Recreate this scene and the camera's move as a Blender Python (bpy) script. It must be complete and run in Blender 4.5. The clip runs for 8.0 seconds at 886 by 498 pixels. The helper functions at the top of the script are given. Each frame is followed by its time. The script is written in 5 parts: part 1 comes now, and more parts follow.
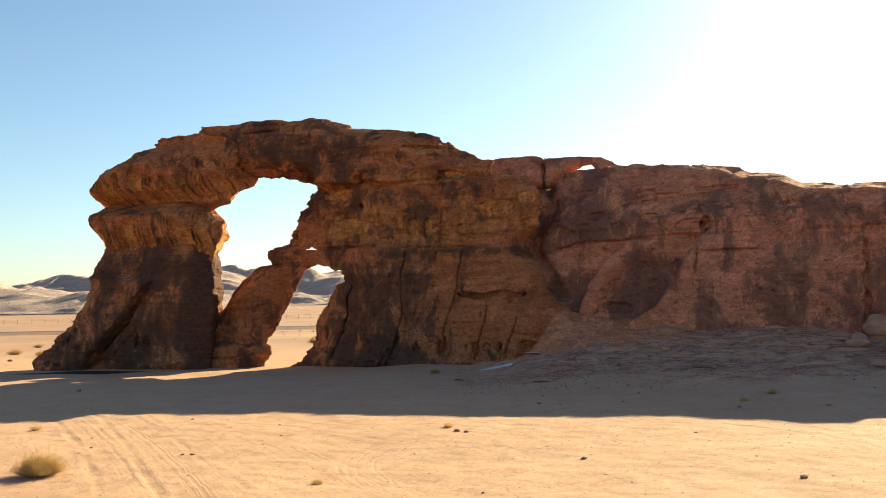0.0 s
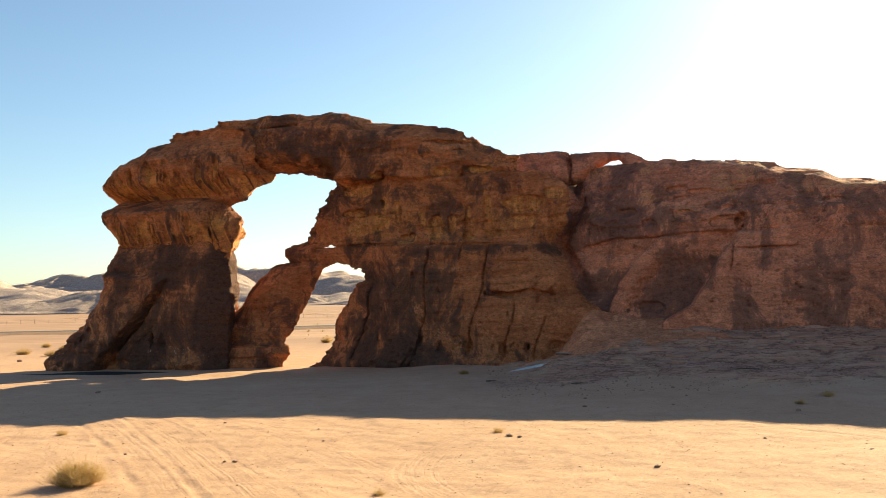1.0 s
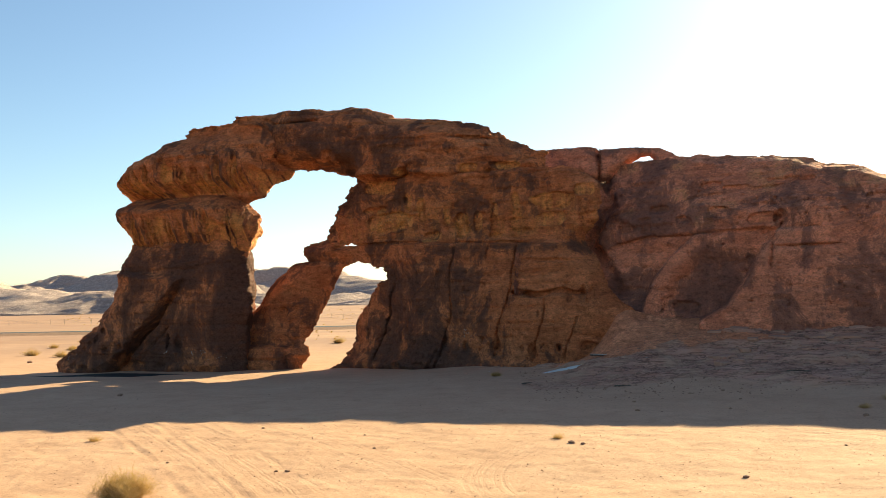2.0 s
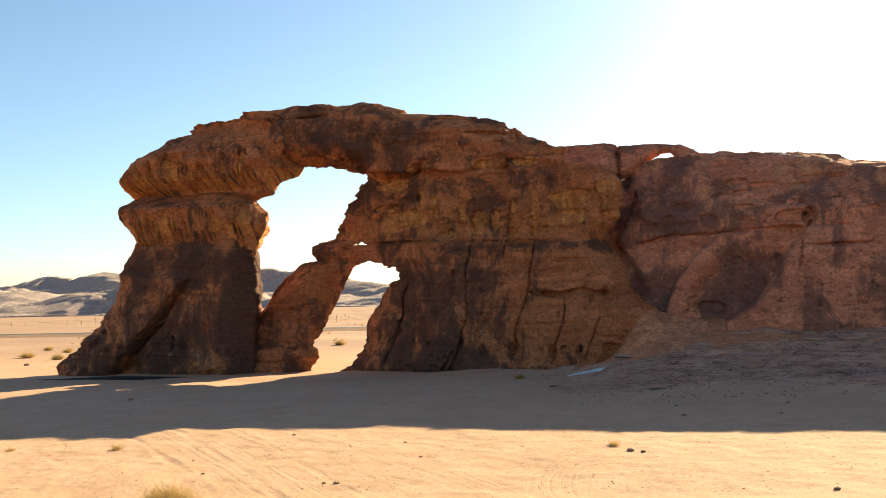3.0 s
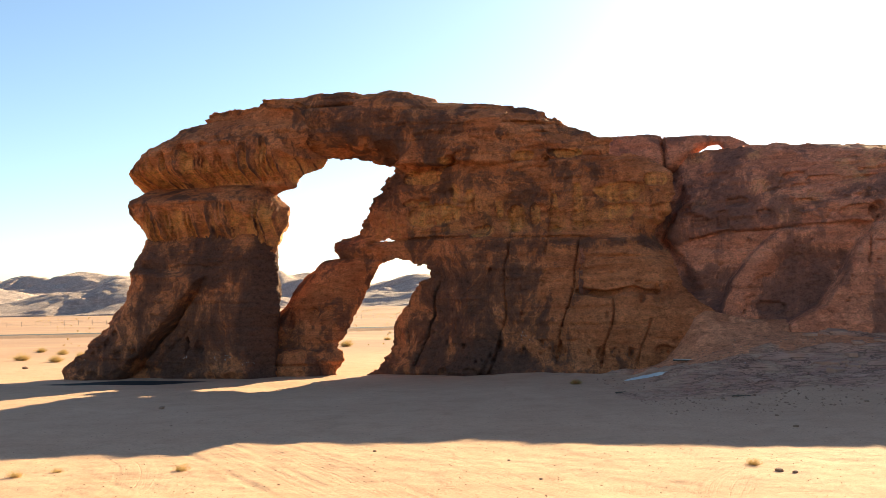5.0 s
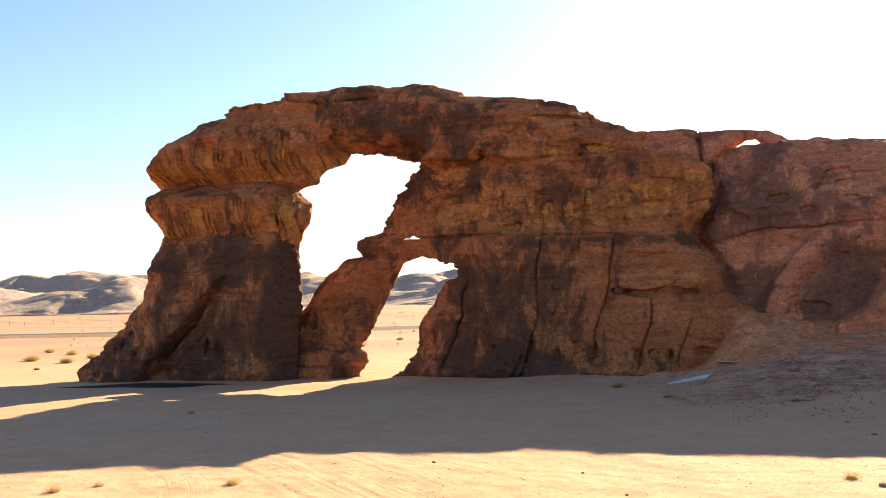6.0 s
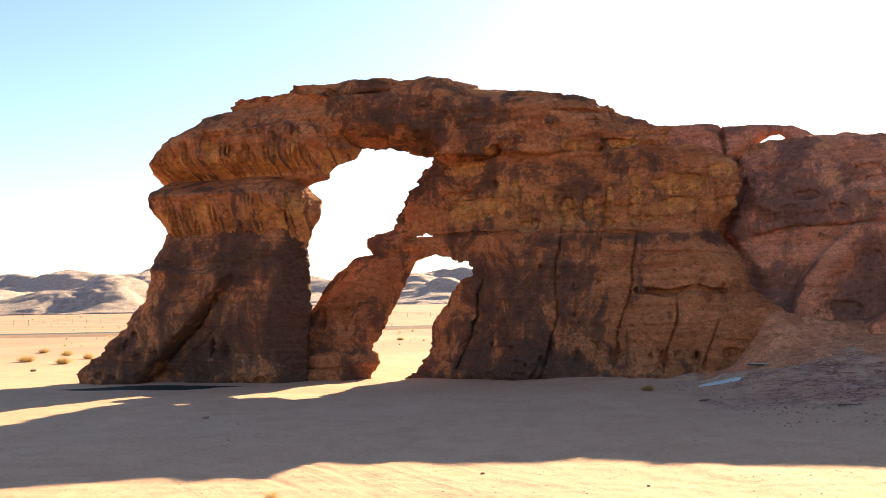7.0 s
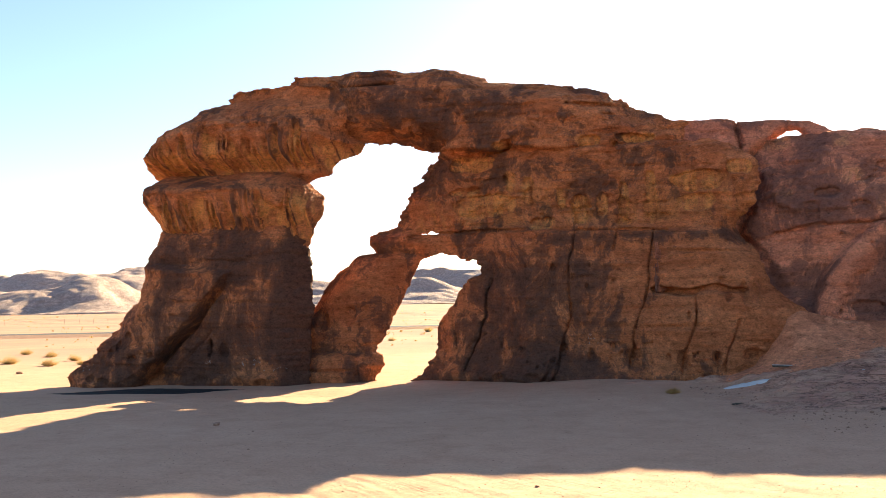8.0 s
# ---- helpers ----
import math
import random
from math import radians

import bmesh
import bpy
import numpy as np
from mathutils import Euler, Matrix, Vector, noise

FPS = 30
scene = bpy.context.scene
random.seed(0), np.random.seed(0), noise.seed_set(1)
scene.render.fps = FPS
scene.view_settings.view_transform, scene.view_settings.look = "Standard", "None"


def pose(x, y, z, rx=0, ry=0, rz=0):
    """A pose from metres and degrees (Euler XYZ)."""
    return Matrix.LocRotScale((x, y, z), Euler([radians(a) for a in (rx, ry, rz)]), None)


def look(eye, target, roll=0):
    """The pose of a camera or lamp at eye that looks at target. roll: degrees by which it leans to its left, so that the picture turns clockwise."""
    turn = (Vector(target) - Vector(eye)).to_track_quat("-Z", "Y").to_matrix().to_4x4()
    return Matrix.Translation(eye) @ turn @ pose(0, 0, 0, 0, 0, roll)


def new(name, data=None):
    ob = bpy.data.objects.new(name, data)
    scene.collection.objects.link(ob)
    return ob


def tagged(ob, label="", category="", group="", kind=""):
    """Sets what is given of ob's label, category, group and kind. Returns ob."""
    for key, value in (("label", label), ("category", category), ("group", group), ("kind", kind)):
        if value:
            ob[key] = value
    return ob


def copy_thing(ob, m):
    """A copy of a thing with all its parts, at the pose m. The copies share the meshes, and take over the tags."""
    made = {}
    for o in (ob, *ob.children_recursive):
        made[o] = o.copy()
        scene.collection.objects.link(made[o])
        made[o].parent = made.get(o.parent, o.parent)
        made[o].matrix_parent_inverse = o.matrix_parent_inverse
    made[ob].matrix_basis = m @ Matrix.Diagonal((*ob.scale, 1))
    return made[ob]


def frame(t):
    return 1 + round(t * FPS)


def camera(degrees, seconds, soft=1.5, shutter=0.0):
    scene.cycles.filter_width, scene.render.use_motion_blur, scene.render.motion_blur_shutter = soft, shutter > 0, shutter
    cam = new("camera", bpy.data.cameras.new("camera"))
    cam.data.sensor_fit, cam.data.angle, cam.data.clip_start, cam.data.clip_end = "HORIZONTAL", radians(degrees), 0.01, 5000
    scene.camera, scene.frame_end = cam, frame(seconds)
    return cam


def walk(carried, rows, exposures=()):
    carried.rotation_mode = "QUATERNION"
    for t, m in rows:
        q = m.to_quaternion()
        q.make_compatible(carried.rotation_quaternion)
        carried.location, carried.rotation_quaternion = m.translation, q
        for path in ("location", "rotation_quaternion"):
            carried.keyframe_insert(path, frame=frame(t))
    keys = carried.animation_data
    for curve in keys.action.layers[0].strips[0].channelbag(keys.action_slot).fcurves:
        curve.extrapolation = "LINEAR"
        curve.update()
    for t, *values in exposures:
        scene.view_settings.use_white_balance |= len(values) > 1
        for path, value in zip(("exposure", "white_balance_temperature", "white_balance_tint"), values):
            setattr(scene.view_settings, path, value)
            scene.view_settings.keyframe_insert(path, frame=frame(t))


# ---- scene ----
cam = camera(51.6, 8.0, 0.7)
METRES, EYE, TILT, LEAN, TURN = 25.0, 6.0, 3.0, 1.0, 0.0
ROWS = [
    (0.0, 0.0, 0.0, 0.0, 0.0, 0.0, -0.0),
    (0.5, -0.04, 0.0425, -0.0045, -0.02, 0.0, -0.02),
    (1.0, -0.0846, 0.085, -0.0086, -0.02, 0.0, -0.03),
    (1.5, -0.1296, 0.1272, -0.0127, -0.01, 0.02, -0.03),
    (2.0, -0.1761, 0.1699, -0.0166, -0.12, 0.04, -0.03),
    (3.5, -0.3121, 0.3032, -0.0302, -1.4, 0.19, -0.09),
    (4.0, -0.3566, 0.3472, -0.0333, -1.85, 0.19, -0.12),
    (4.5, -0.401, 0.3909, -0.0361, -2.22, 0.19, -0.15),
    (6.0, -0.5336, 0.5292, -0.0408, -2.38, 0.11, -0.19),
    (6.5, -0.5701, 0.5755, -0.0441, -2.55, 0.11, -0.23),
    (7.0, -0.6092, 0.6223, -0.0465, -3.1, 0.09, -0.28),
    (7.5, -0.6503, 0.6697, -0.0496, -3.82, 0.08, -0.32),
    (8.0, -0.6931, 0.7172, -0.0527, -4.52, 0.1, -0.35),
]
walk(cam, [(t, pose(0, 0, EYE, TILT, LEAN, TURN) @ pose(METRES * x, METRES * y, METRES * z, 90 + pitch, roll, yaw)) for t, x, y, z, yaw, pitch, roll in ROWS],
     exposures=[(0.0, 1.52, 6900, 2), (4.0, 1.73, 6900, 4), (6.0, 1.97, 6900, 8), (8.0, 2.20, 6900, 12)])


# ---- world, sun ----
SUN_AZ, SUN_EL = 36.0, 23.3          # degrees right of straight ahead, and above the horizon
world = bpy.data.worlds.new("world")
scene.world = world
world.use_nodes = True
wn = world.node_tree
sky = wn.nodes.new("ShaderNodeTexSky")
sky.sky_type = "NISHITA"
sky.sun_disc = False
sky.sun_elevation, sky.sun_rotation = radians(SUN_EL), radians(SUN_AZ)
sky.air_density, sky.dust_density, sky.ozone_density = 1.0, 0.9, 2.8
sky.altitude = 700
background = wn.nodes["Background"]
wn.links.new(sky.outputs[0], background.inputs[0])
background.inputs[1].default_value = 0.060
sun_data = bpy.data.lights.new("sun", "SUN")
sun_data.energy, sun_data.angle, sun_data.color = 5.0, radians(0.55), (1.0, 0.88, 0.59)
sun = new("sun", sun_data)
sun_way = Vector((math.sin(radians(SUN_AZ)) * math.cos(radians(SUN_EL)), math.cos(radians(SUN_AZ)) * math.cos(radians(SUN_EL)), math.sin(radians(SUN_EL))))
sun.matrix_world = look(sun_way * 300, (0, 0, 0))


# ---- noise on arrays ----
def hashed(i, j, k):
    n = i.astype(np.uint32) * np.uint32(374761393) + j.astype(np.uint32) * np.uint32(668265263) + k.astype(np.uint32) * np.uint32(2246822519)
    n = (n ^ (n >> np.uint32(13))) * np.uint32(1274126177)
    n = n ^ (n >> np.uint32(16))
    return (n & np.uint32(65535)).astype(np.float32) / 32767.5 - 1.0


def noise3(x, y, z, seed=0):
    """Smooth value noise, about -1 to 1."""
    x, y, z = np.broadcast_arrays(np.asarray(x, np.float32), np.asarray(y, np.float32), np.asarray(z, np.float32))
    xi, yi, zi = np.floor(x).astype(np.int32), np.floor(y).astype(np.int32), np.floor(z).astype(np.int32) + seed * 137
    fx, fy, fz = x - np.floor(x), y - np.floor(y), z - np.floor(z)
    fx, fy, fz = (f * f * f * (f * (f * 6 - 15) + 10) for f in (fx, fy, fz))
    out = 0
    for a in (0, 1):
        for b in (0, 1):
            for c in (0, 1):
                w = (fx if a else 1 - fx) * (fy if b else 1 - fy) * (fz if c else 1 - fz)
                out = out + w * hashed(xi + a, yi + b, zi + c)
    return out


def fbm(x, y, z, octaves=4, seed=0, gain=0.5):
    out, amp = 0, 1.0
    for o in range(octaves):
        k = 2.03 ** o
        out = out + amp * noise3(x * k, y * k, z * k, seed + o * 7)
        amp *= gain
    return out


def smooth(a, b, x):
    t = np.clip((x - a) / (b - a), 0, 1)
    return t * t * (3 - 2 * t)


# ---- materials ----
def material(name):
    m = bpy.data.materials.new(name)
    m.use_nodes = True
    nt = m.node_tree
    return m, nt, nt.nodes["Principled BSDF"]


def mapped(nt, scale, coord=None):
    """Object coordinates, stretched by scale."""
    if coord is None:
        coord = nt.nodes.new("ShaderNodeTexCoord").outputs["Object"]
    m = nt.nodes.new("ShaderNodeMapping")
    m.inputs["Scale"].default_value = scale
    nt.links.new(coord, m.inputs["Vector"])
    return m.outputs[0]


def tex_noise(nt, vector, scale, detail=6.0, rough=0.6, distortion=0.0):
    n = nt.nodes.new("ShaderNodeTexNoise")
    n.inputs["Scale"].default_value, n.inputs["Detail"].default_value = scale, detail
    n.inputs["Roughness"].default_value, n.inputs["Distortion"].default_value = rough, distortion
    nt.links.new(vector, n.inputs["Vector"])
    return n.outputs[0]


def ramp(nt, value, *stops):
    r = nt.nodes.new("ShaderNodeValToRGB")
    el = r.color_ramp.elements
    while len(el) < len(stops):
        el.new(0.5)
    for e, (p, c) in zip(el, stops):
        e.position = p
        e.color = (*c, 1) if isinstance(c, tuple) else (c, c, c, 1)
    nt.links.new(value, r.inputs[0])
    return r.outputs[0]


def mix(nt, factor, a, b, blend="MIX"):
    m = nt.nodes.new("ShaderNodeMix")
    m.data_type, m.blend_type = "RGBA", blend
    for sock, value in ((m.inputs[0], factor), (m.inputs[6], a), (m.inputs[7], b)):
        if isinstance(value, (int, float)):
            sock.default_value = value
        elif isinstance(value, tuple):
            sock.default_value = (*value, 1)
        else:
            nt.links.new(value, sock)
    return m.outputs[2]


def maths(nt, op, a, b=0.0):
    m = nt.nodes.new("ShaderNodeMath")
    m.operation = op
    for sock, value in ((m.inputs[0], a), (m.inputs[1], b)):
        if isinstance(value, (int, float)):
            sock.default_value = value
        else:
            nt.links.new(value, sock)
    return m.outputs[0]


def bump(nt, bsdf, height, strength, distance):
    b = nt.nodes.new("ShaderNodeBump")
    b.inputs["Strength"].default_value, b.inputs["Distance"].default_value = strength, distance
    nt.links.new(height, b.inputs["Height"])
    nt.links.new(b.outputs[0], bsdf.inputs["Normal"])


def sandstone(name, main, light, varnish, varnish_from=0.52, fresh=(0.62, 0.33, 0.13), relief=0.12):
    """Bedded desert sandstone with dark varnish streaks and paler spalled faces."""
    m, nt, b = material(name)
    big = tex_noise(nt, mapped(nt, (0.16, 0.16, 0.30)), 1.0, 5, 0.62, 0.4)
    beds = tex_noise(nt, mapped(nt, (0.16, 0.16, 1.1)), 1.0, 9, 0.72, 0.9)
    laminae = tex_noise(nt, mapped(nt, (0.22, 0.22, 6.0)), 1.0, 6, 0.7, 0.2)
    streak = tex_noise(nt, mapped(nt, (1.3, 1.3, 0.10)), 1.0, 8, 0.70, 0.3)
    grain = tex_noise(nt, mapped(nt, (1.0, 1.0, 1.6)), 2.2, 10, 0.78)
    speck = tex_noise(nt, mapped(nt, (1.0, 1.0, 1.4)), 7.5, 8, 0.8)
    blotch = tex_noise(nt, mapped(nt, (0.6, 0.6, 0.8)), 1.0, 9, 0.74, 0.5)
    col = mix(nt, ramp(nt, big, (0.34, 0.0), (0.64, 1.0)), main, light)
    col = mix(nt, ramp(nt, beds, (0.44, 0.0), (0.64, 0.55)), col, tuple(c * k for c, k in zip(main, (0.62, 0.55, 0.55))))
    col = mix(nt, ramp(nt, blotch, (0.52, 0.0), (0.58, 0.55)), col, tuple(min(c * 1.25, 1) for c in light))
    freshly = nt.nodes.new("ShaderNodeAttribute")
    freshly.attribute_name = "fresh"
    col = mix(nt, maths(nt, "MULTIPLY", freshly.outputs["Fac"], ramp(nt, streak, (0.42, 0.15), (0.55, 1.0))), col, fresh)
    patch = tex_noise(nt, mapped(nt, (0.30, 0.30, 0.24)), 1.0, 10, 0.72, 0.5)
    dark = maths(nt, "ADD", maths(nt, "MULTIPLY", patch, 0.62), maths(nt, "MULTIPLY", streak, 0.16))
    dark = maths(nt, "ADD", dark, maths(nt, "MULTIPLY", grain, 0.22))
    more = nt.nodes.new("ShaderNodeAttribute")
    more.attribute_name = "stain"
    dark = maths(nt, "ADD", dark, more.outputs["Fac"])
    dark = maths(nt, "SUBTRACT", dark, maths(nt, "MULTIPLY", freshly.outputs["Fac"], 0.03))
    col = mix(nt, ramp(nt, dark, (varnish_from, 0.0), (varnish_from + 0.02, 0.66), (varnish_from + 0.09, 0.95)), col, varnish)
    col = mix(nt, 1.0, col, ramp(nt, laminae, (0.30, 0.86), (0.45, 1.0), (0.70, 1.06)), "MULTIPLY")
    col = mix(nt, 1.0, col, ramp(nt, grain, (0.32, 0.42), (0.48, 1.0), (0.70, 1.40)), "MULTIPLY")
    col = mix(nt, 0.9, col, ramp(nt, speck, (0.32, 0.30), (0.44, 0.95), (0.70, 1.35)), "MULTIPLY")
    nt.links.new(col, b.inputs["Base Color"])
    b.inputs["Roughness"].default_value = 0.93
    b.inputs["Specular IOR Level"].default_value = 0.15
    tall = maths(nt, "ADD", maths(nt, "MULTIPLY", grain, 1.0), maths(nt, "MULTIPLY", speck, 0.55))
    tall = maths(nt, "ADD", tall, maths(nt, "MULTIPLY", beds, 0.8))
    tall = maths(nt, "ADD", tall, maths(nt, "MULTIPLY", laminae, 0.15))
    bump(nt, b, tall, 1.0, relief)
    return m


skirt_stone = sandstone("skirt_sandstone", (0.47, 0.172, 0.085), (0.55, 0.225, 0.118), (0.24, 0.115, 0.080), 0.56, (0.6, 0.3, 0.15), 0.10)
# the spalled faces' orange is raised to hold warm bounced light too
arch_stone = sandstone("arch_sandstone", (0.50, 0.160, 0.064), (0.61, 0.230, 0.098), (0.115, 0.058, 0.042), 0.512, (0.78, 0.345, 0.112), 0.36)
cliff_stone = sandstone("cliff_sandstone", (0.54, 0.190, 0.106), (0.65, 0.260, 0.150), (0.20, 0.090, 0.066), 0.512, (0.62, 0.30, 0.14), 0.22)


# ---- implicit rock: fields on a grid, then a surface ----
def inner_distance(points, u, z):
    """Distance to the closed outline, positive inside."""
    p = np.array(points, np.float32)
    q = np.roll(p, -1, axis=0)
    best = np.full(u.shape, 1e9, np.float32)
    inside = np.zeros(u.shape, bool)
    for (ax, az), (bx, bz) in zip(p, q):
        dx, dz = bx - ax, bz - az
        t = np.clip(((u - ax) * dx + (z - az) * dz) / (dx * dx + dz * dz + 1e-9), 0, 1)
        best = np.minimum(best, (u - ax - t * dx) ** 2 + (z - az - t * dz) ** 2)
        if abs(dz) > 1e-6:
            inside ^= ((az > z) != (bz > z)) & (u < ax + (z - az) * dx / dz)
    return np.where(inside, 1, -1) * np.sqrt(best)


def surface_net(f, origin, h):
    """Vertices and quads of the surface f = 0 on a regular grid."""
    s = f < 0
    n = np.array(f.shape) - 1
    cut = lambda a, o: a[o[0]:o[0] + n[0], o[1]:o[1] + n[1], o[2]:o[2] + n[2]]
    corners = [(a, b, c) for a in (0, 1) for b in (0, 1) for c in (0, 1)]
    count = sum(cut(s, o).astype(np.int8) for o in corners)
    active = np.argwhere((count > 0) & (count < 8))
    index = np.full(tuple(n), -1, np.int32)
    index[tuple(active.T)] = np.arange(len(active))
    total, hits = np.zeros((len(active), 3), np.float32), np.zeros(len(active), np.float32)
    value = {o: f[tuple((active + o).T)] for o in corners}
    for o in corners:
        for ax in range(3):
            if o[ax] == 0:
                e = tuple(1 if i == ax else o[i] for i in range(3))
                a, b = value[o], value[e]
                crossing = (a < 0) != (b < 0)
                t = np.where(crossing, a / np.where(crossing, a - b, 1), 0)
                place = np.tile(np.array(o, np.float32), (len(active), 1))
                place[:, ax] = t
                total += place * crossing[:, None]
                hits += crossing
    verts = (active + total / hits[:, None]) * h + np.array(origin, np.float32)
    quads = []
    for ax in range(3):
        b, c = (ax + 1) % 3, (ax + 2) % 3
        lo = [slice(1, -1)] * 3
        lo[ax] = slice(0, -1)
        hi = list(lo)
        hi[ax] = slice(1, None)
        a0, a1 = s[tuple(lo)], s[tuple(hi)]
        for flag, flip in ((a0 & ~a1, False), (~a0 & a1, True)):
            at = np.argwhere(flag) + np.array([0 if i == ax else 1 for i in range(3)])
            ring = []
            for db, dc in ((-1, -1), (0, -1), (0, 0), (-1, 0)):
                k = at.copy()
                k[:, b] += db
                k[:, c] += dc
                ring.append(index[tuple(k.T)])
            ring = np.stack(ring if not flip else ring[::-1], 1)
            quads.append(ring)
    return verts, np.concatenate(quads)


def largest(verts, quads):
    """Only the largest connected piece of a surface."""
    label = np.arange(len(verts))
    while True:
        low = label[quads].min(axis=1)
        new_label = label.copy()
        for k in range(4):
            np.minimum.at(new_label, quads[:, k], low)
        new_label = new_label[new_label]
        if (new_label == label).all():
            break
        label = new_label
    keep = label == np.bincount(label).argmax()
    number = np.cumsum(keep) - 1
    return verts[keep], number[quads[keep[quads[:, 0]]]]


def mesh_of(name, verts, quads, mat, fresh=None, stain=0.0):
    me = bpy.data.meshes.new(name)
    me.vertices.add(len(verts))
    me.vertices.foreach_set("co", np.asarray(verts, np.float32).ravel())
    me.loops.add(quads.size)
    me.loops.foreach_set("vertex_index", quads.astype(np.int32).ravel())
    me.polygons.add(len(quads))
    me.polygons.foreach_set("loop_start", np.arange(0, quads.size, quads.shape[1], dtype=np.int32))
    me.polygons.foreach_set("loop_total", np.full(len(quads), quads.shape[1], np.int32))
    me.update(calc_edges=True)
    me.validate()
    me.polygons.foreach_set("use_smooth", np.ones(len(me.polygons), bool))
    if fresh is not None:
        me.attributes.new("fresh", "FLOAT", "POINT").data.foreach_set("value", np.asarray(fresh, np.float32))
        me.attributes.new("stain", "FLOAT", "POINT").data.foreach_set("value", np.asarray(stain, np.float32) + np.zeros(len(verts), np.float32))
    me.materials.append(mat)
    return me


def cells(x, y, z, seed):
    """Distance to the nearest scattered point, one to a unit cell."""
    xi, yi, zi = (np.floor(a).astype(np.int32) for a in (x, y, z))
    best = np.full(x.shape, 9.0, np.float32)
    for a in (-1, 0, 1):
        for b in (-1, 0, 1):
            for c in (-1, 0, 1):
                i, j, k = xi + a, yi + b, zi + c
                px, py, pz = (0.5 + 0.5 * hashed(i + s, j + seed, k - s) for s in (11, 57, 93))
                best = np.minimum(best, (i + px - x) ** 2 + (j + py - y) ** 2 + (k + pz - z) ** 2)
    return np.sqrt(best)


def normals_of(verts, quads):
    n = np.cross(verts[quads[:, 2]] - verts[quads[:, 0]], verts[quads[:, 3]] - verts[quads[:, 1]])
    out = np.zeros_like(verts)
    for k in range(4):
        for ax in range(3):
            out[:, ax] += np.bincount(quads[:, k], n[:, ax], len(verts))
    return out / (np.linalg.norm(out, axis=1, keepdims=True) + 1e-9)


def ridged(x, y, z, octaves, seed):
    """Noise with sharp creases, 0 to about 1.5."""
    out, amp = 0, 1.0
    for o in range(octaves):
        k = 2.1 ** o
        out = out + amp * (1 - 2 * np.abs(noise3(x * k, y * k, z * k, seed + 5 * o))) ** 2
        amp *= 0.5
    return out


def weather(verts, quads, seed, rough):
    """Pits, honeycomb and broken bedding on a finished surface."""
    x, y, z = verts.T
    n = normals_of(verts, quads)
    zone = smooth(0.1, 0.6, fbm(x * 0.22, y * 0.22, z * 0.3, 3, seed + 40))
    comb = np.clip(0.50 - cells(x * 1.5, y * 1.5, z * 1.9, seed + 41), 0, 1) * 0.42 * zone
    small = np.clip(0.42 - cells(x * 3.4, y * 3.4, z * 4.2, seed + 42), 0, 1) * 0.26 * (0.10 + 0.90 * zone)
    lone = np.clip(0.15 - cells(x * 0.8, y * 0.8, z * 0.9, seed + 45), 0, 1) * 2.2
    phase = z * 0.8 + 0.5 * fbm(x * 0.08, y * 0.08, z * 0.15, 3, seed + 46)
    saw = (phase - np.floor(phase)) ** 4
    ledge = 0.26 * saw * smooth(-0.1, 0.4, fbm(x * 0.16, y * 0.16, z * 0.4, 2, seed + 47))
    fine_phase = z * 3.3 + 0.6 * fbm(x * 0.2, y * 0.2, z * 0.3, 2, seed + 48)
    thin = 0.10 * (fine_phase - np.floor(fine_phase)) ** 3 * smooth(0.0, 0.4, fbm(x * 0.3, y * 0.3, z * 0.6, 2, seed + 49))
    plates = 0.24 * np.round(3.0 * fbm(x * 0.50, y * 0.50, z * 0.9, 4, seed + 43)) / 3.0
    spall = 0.30 * smooth(0.05, 0.12, fbm(x * 0.35, y * 0.35, z * 0.5, 5, seed + 53, 0.55))
    crease = 0.12 * smooth(0.85, 1.4, ridged(x * 0.5, y * 0.5, z * 0.3, 3, seed + 50))
    grit = 0.035 * fbm(x * 2.3, y * 2.3, z * 3.0, 3, seed + 44, 0.6)
    steep = 1 - 0.5 * np.clip(n[:, 2], 0, 1)
    return (verts - n * (rough * steep * (comb + small + lone + ledge + thin + plates + spall + crease + grit - 0.15))[:, None]).astype(np.float32)


def blend_of(u, z, spots):
    """Depths given at a few spots (u, z, v), carried smoothly between them."""
    total, weight = 0, 0
    for pu, pz, pv in spots:
        w = 1.0 / ((u - pu) ** 2 + (z - pz) ** 2 + 0.4) ** 2
        total, weight = total + w * pv, weight + w
    return total / weight


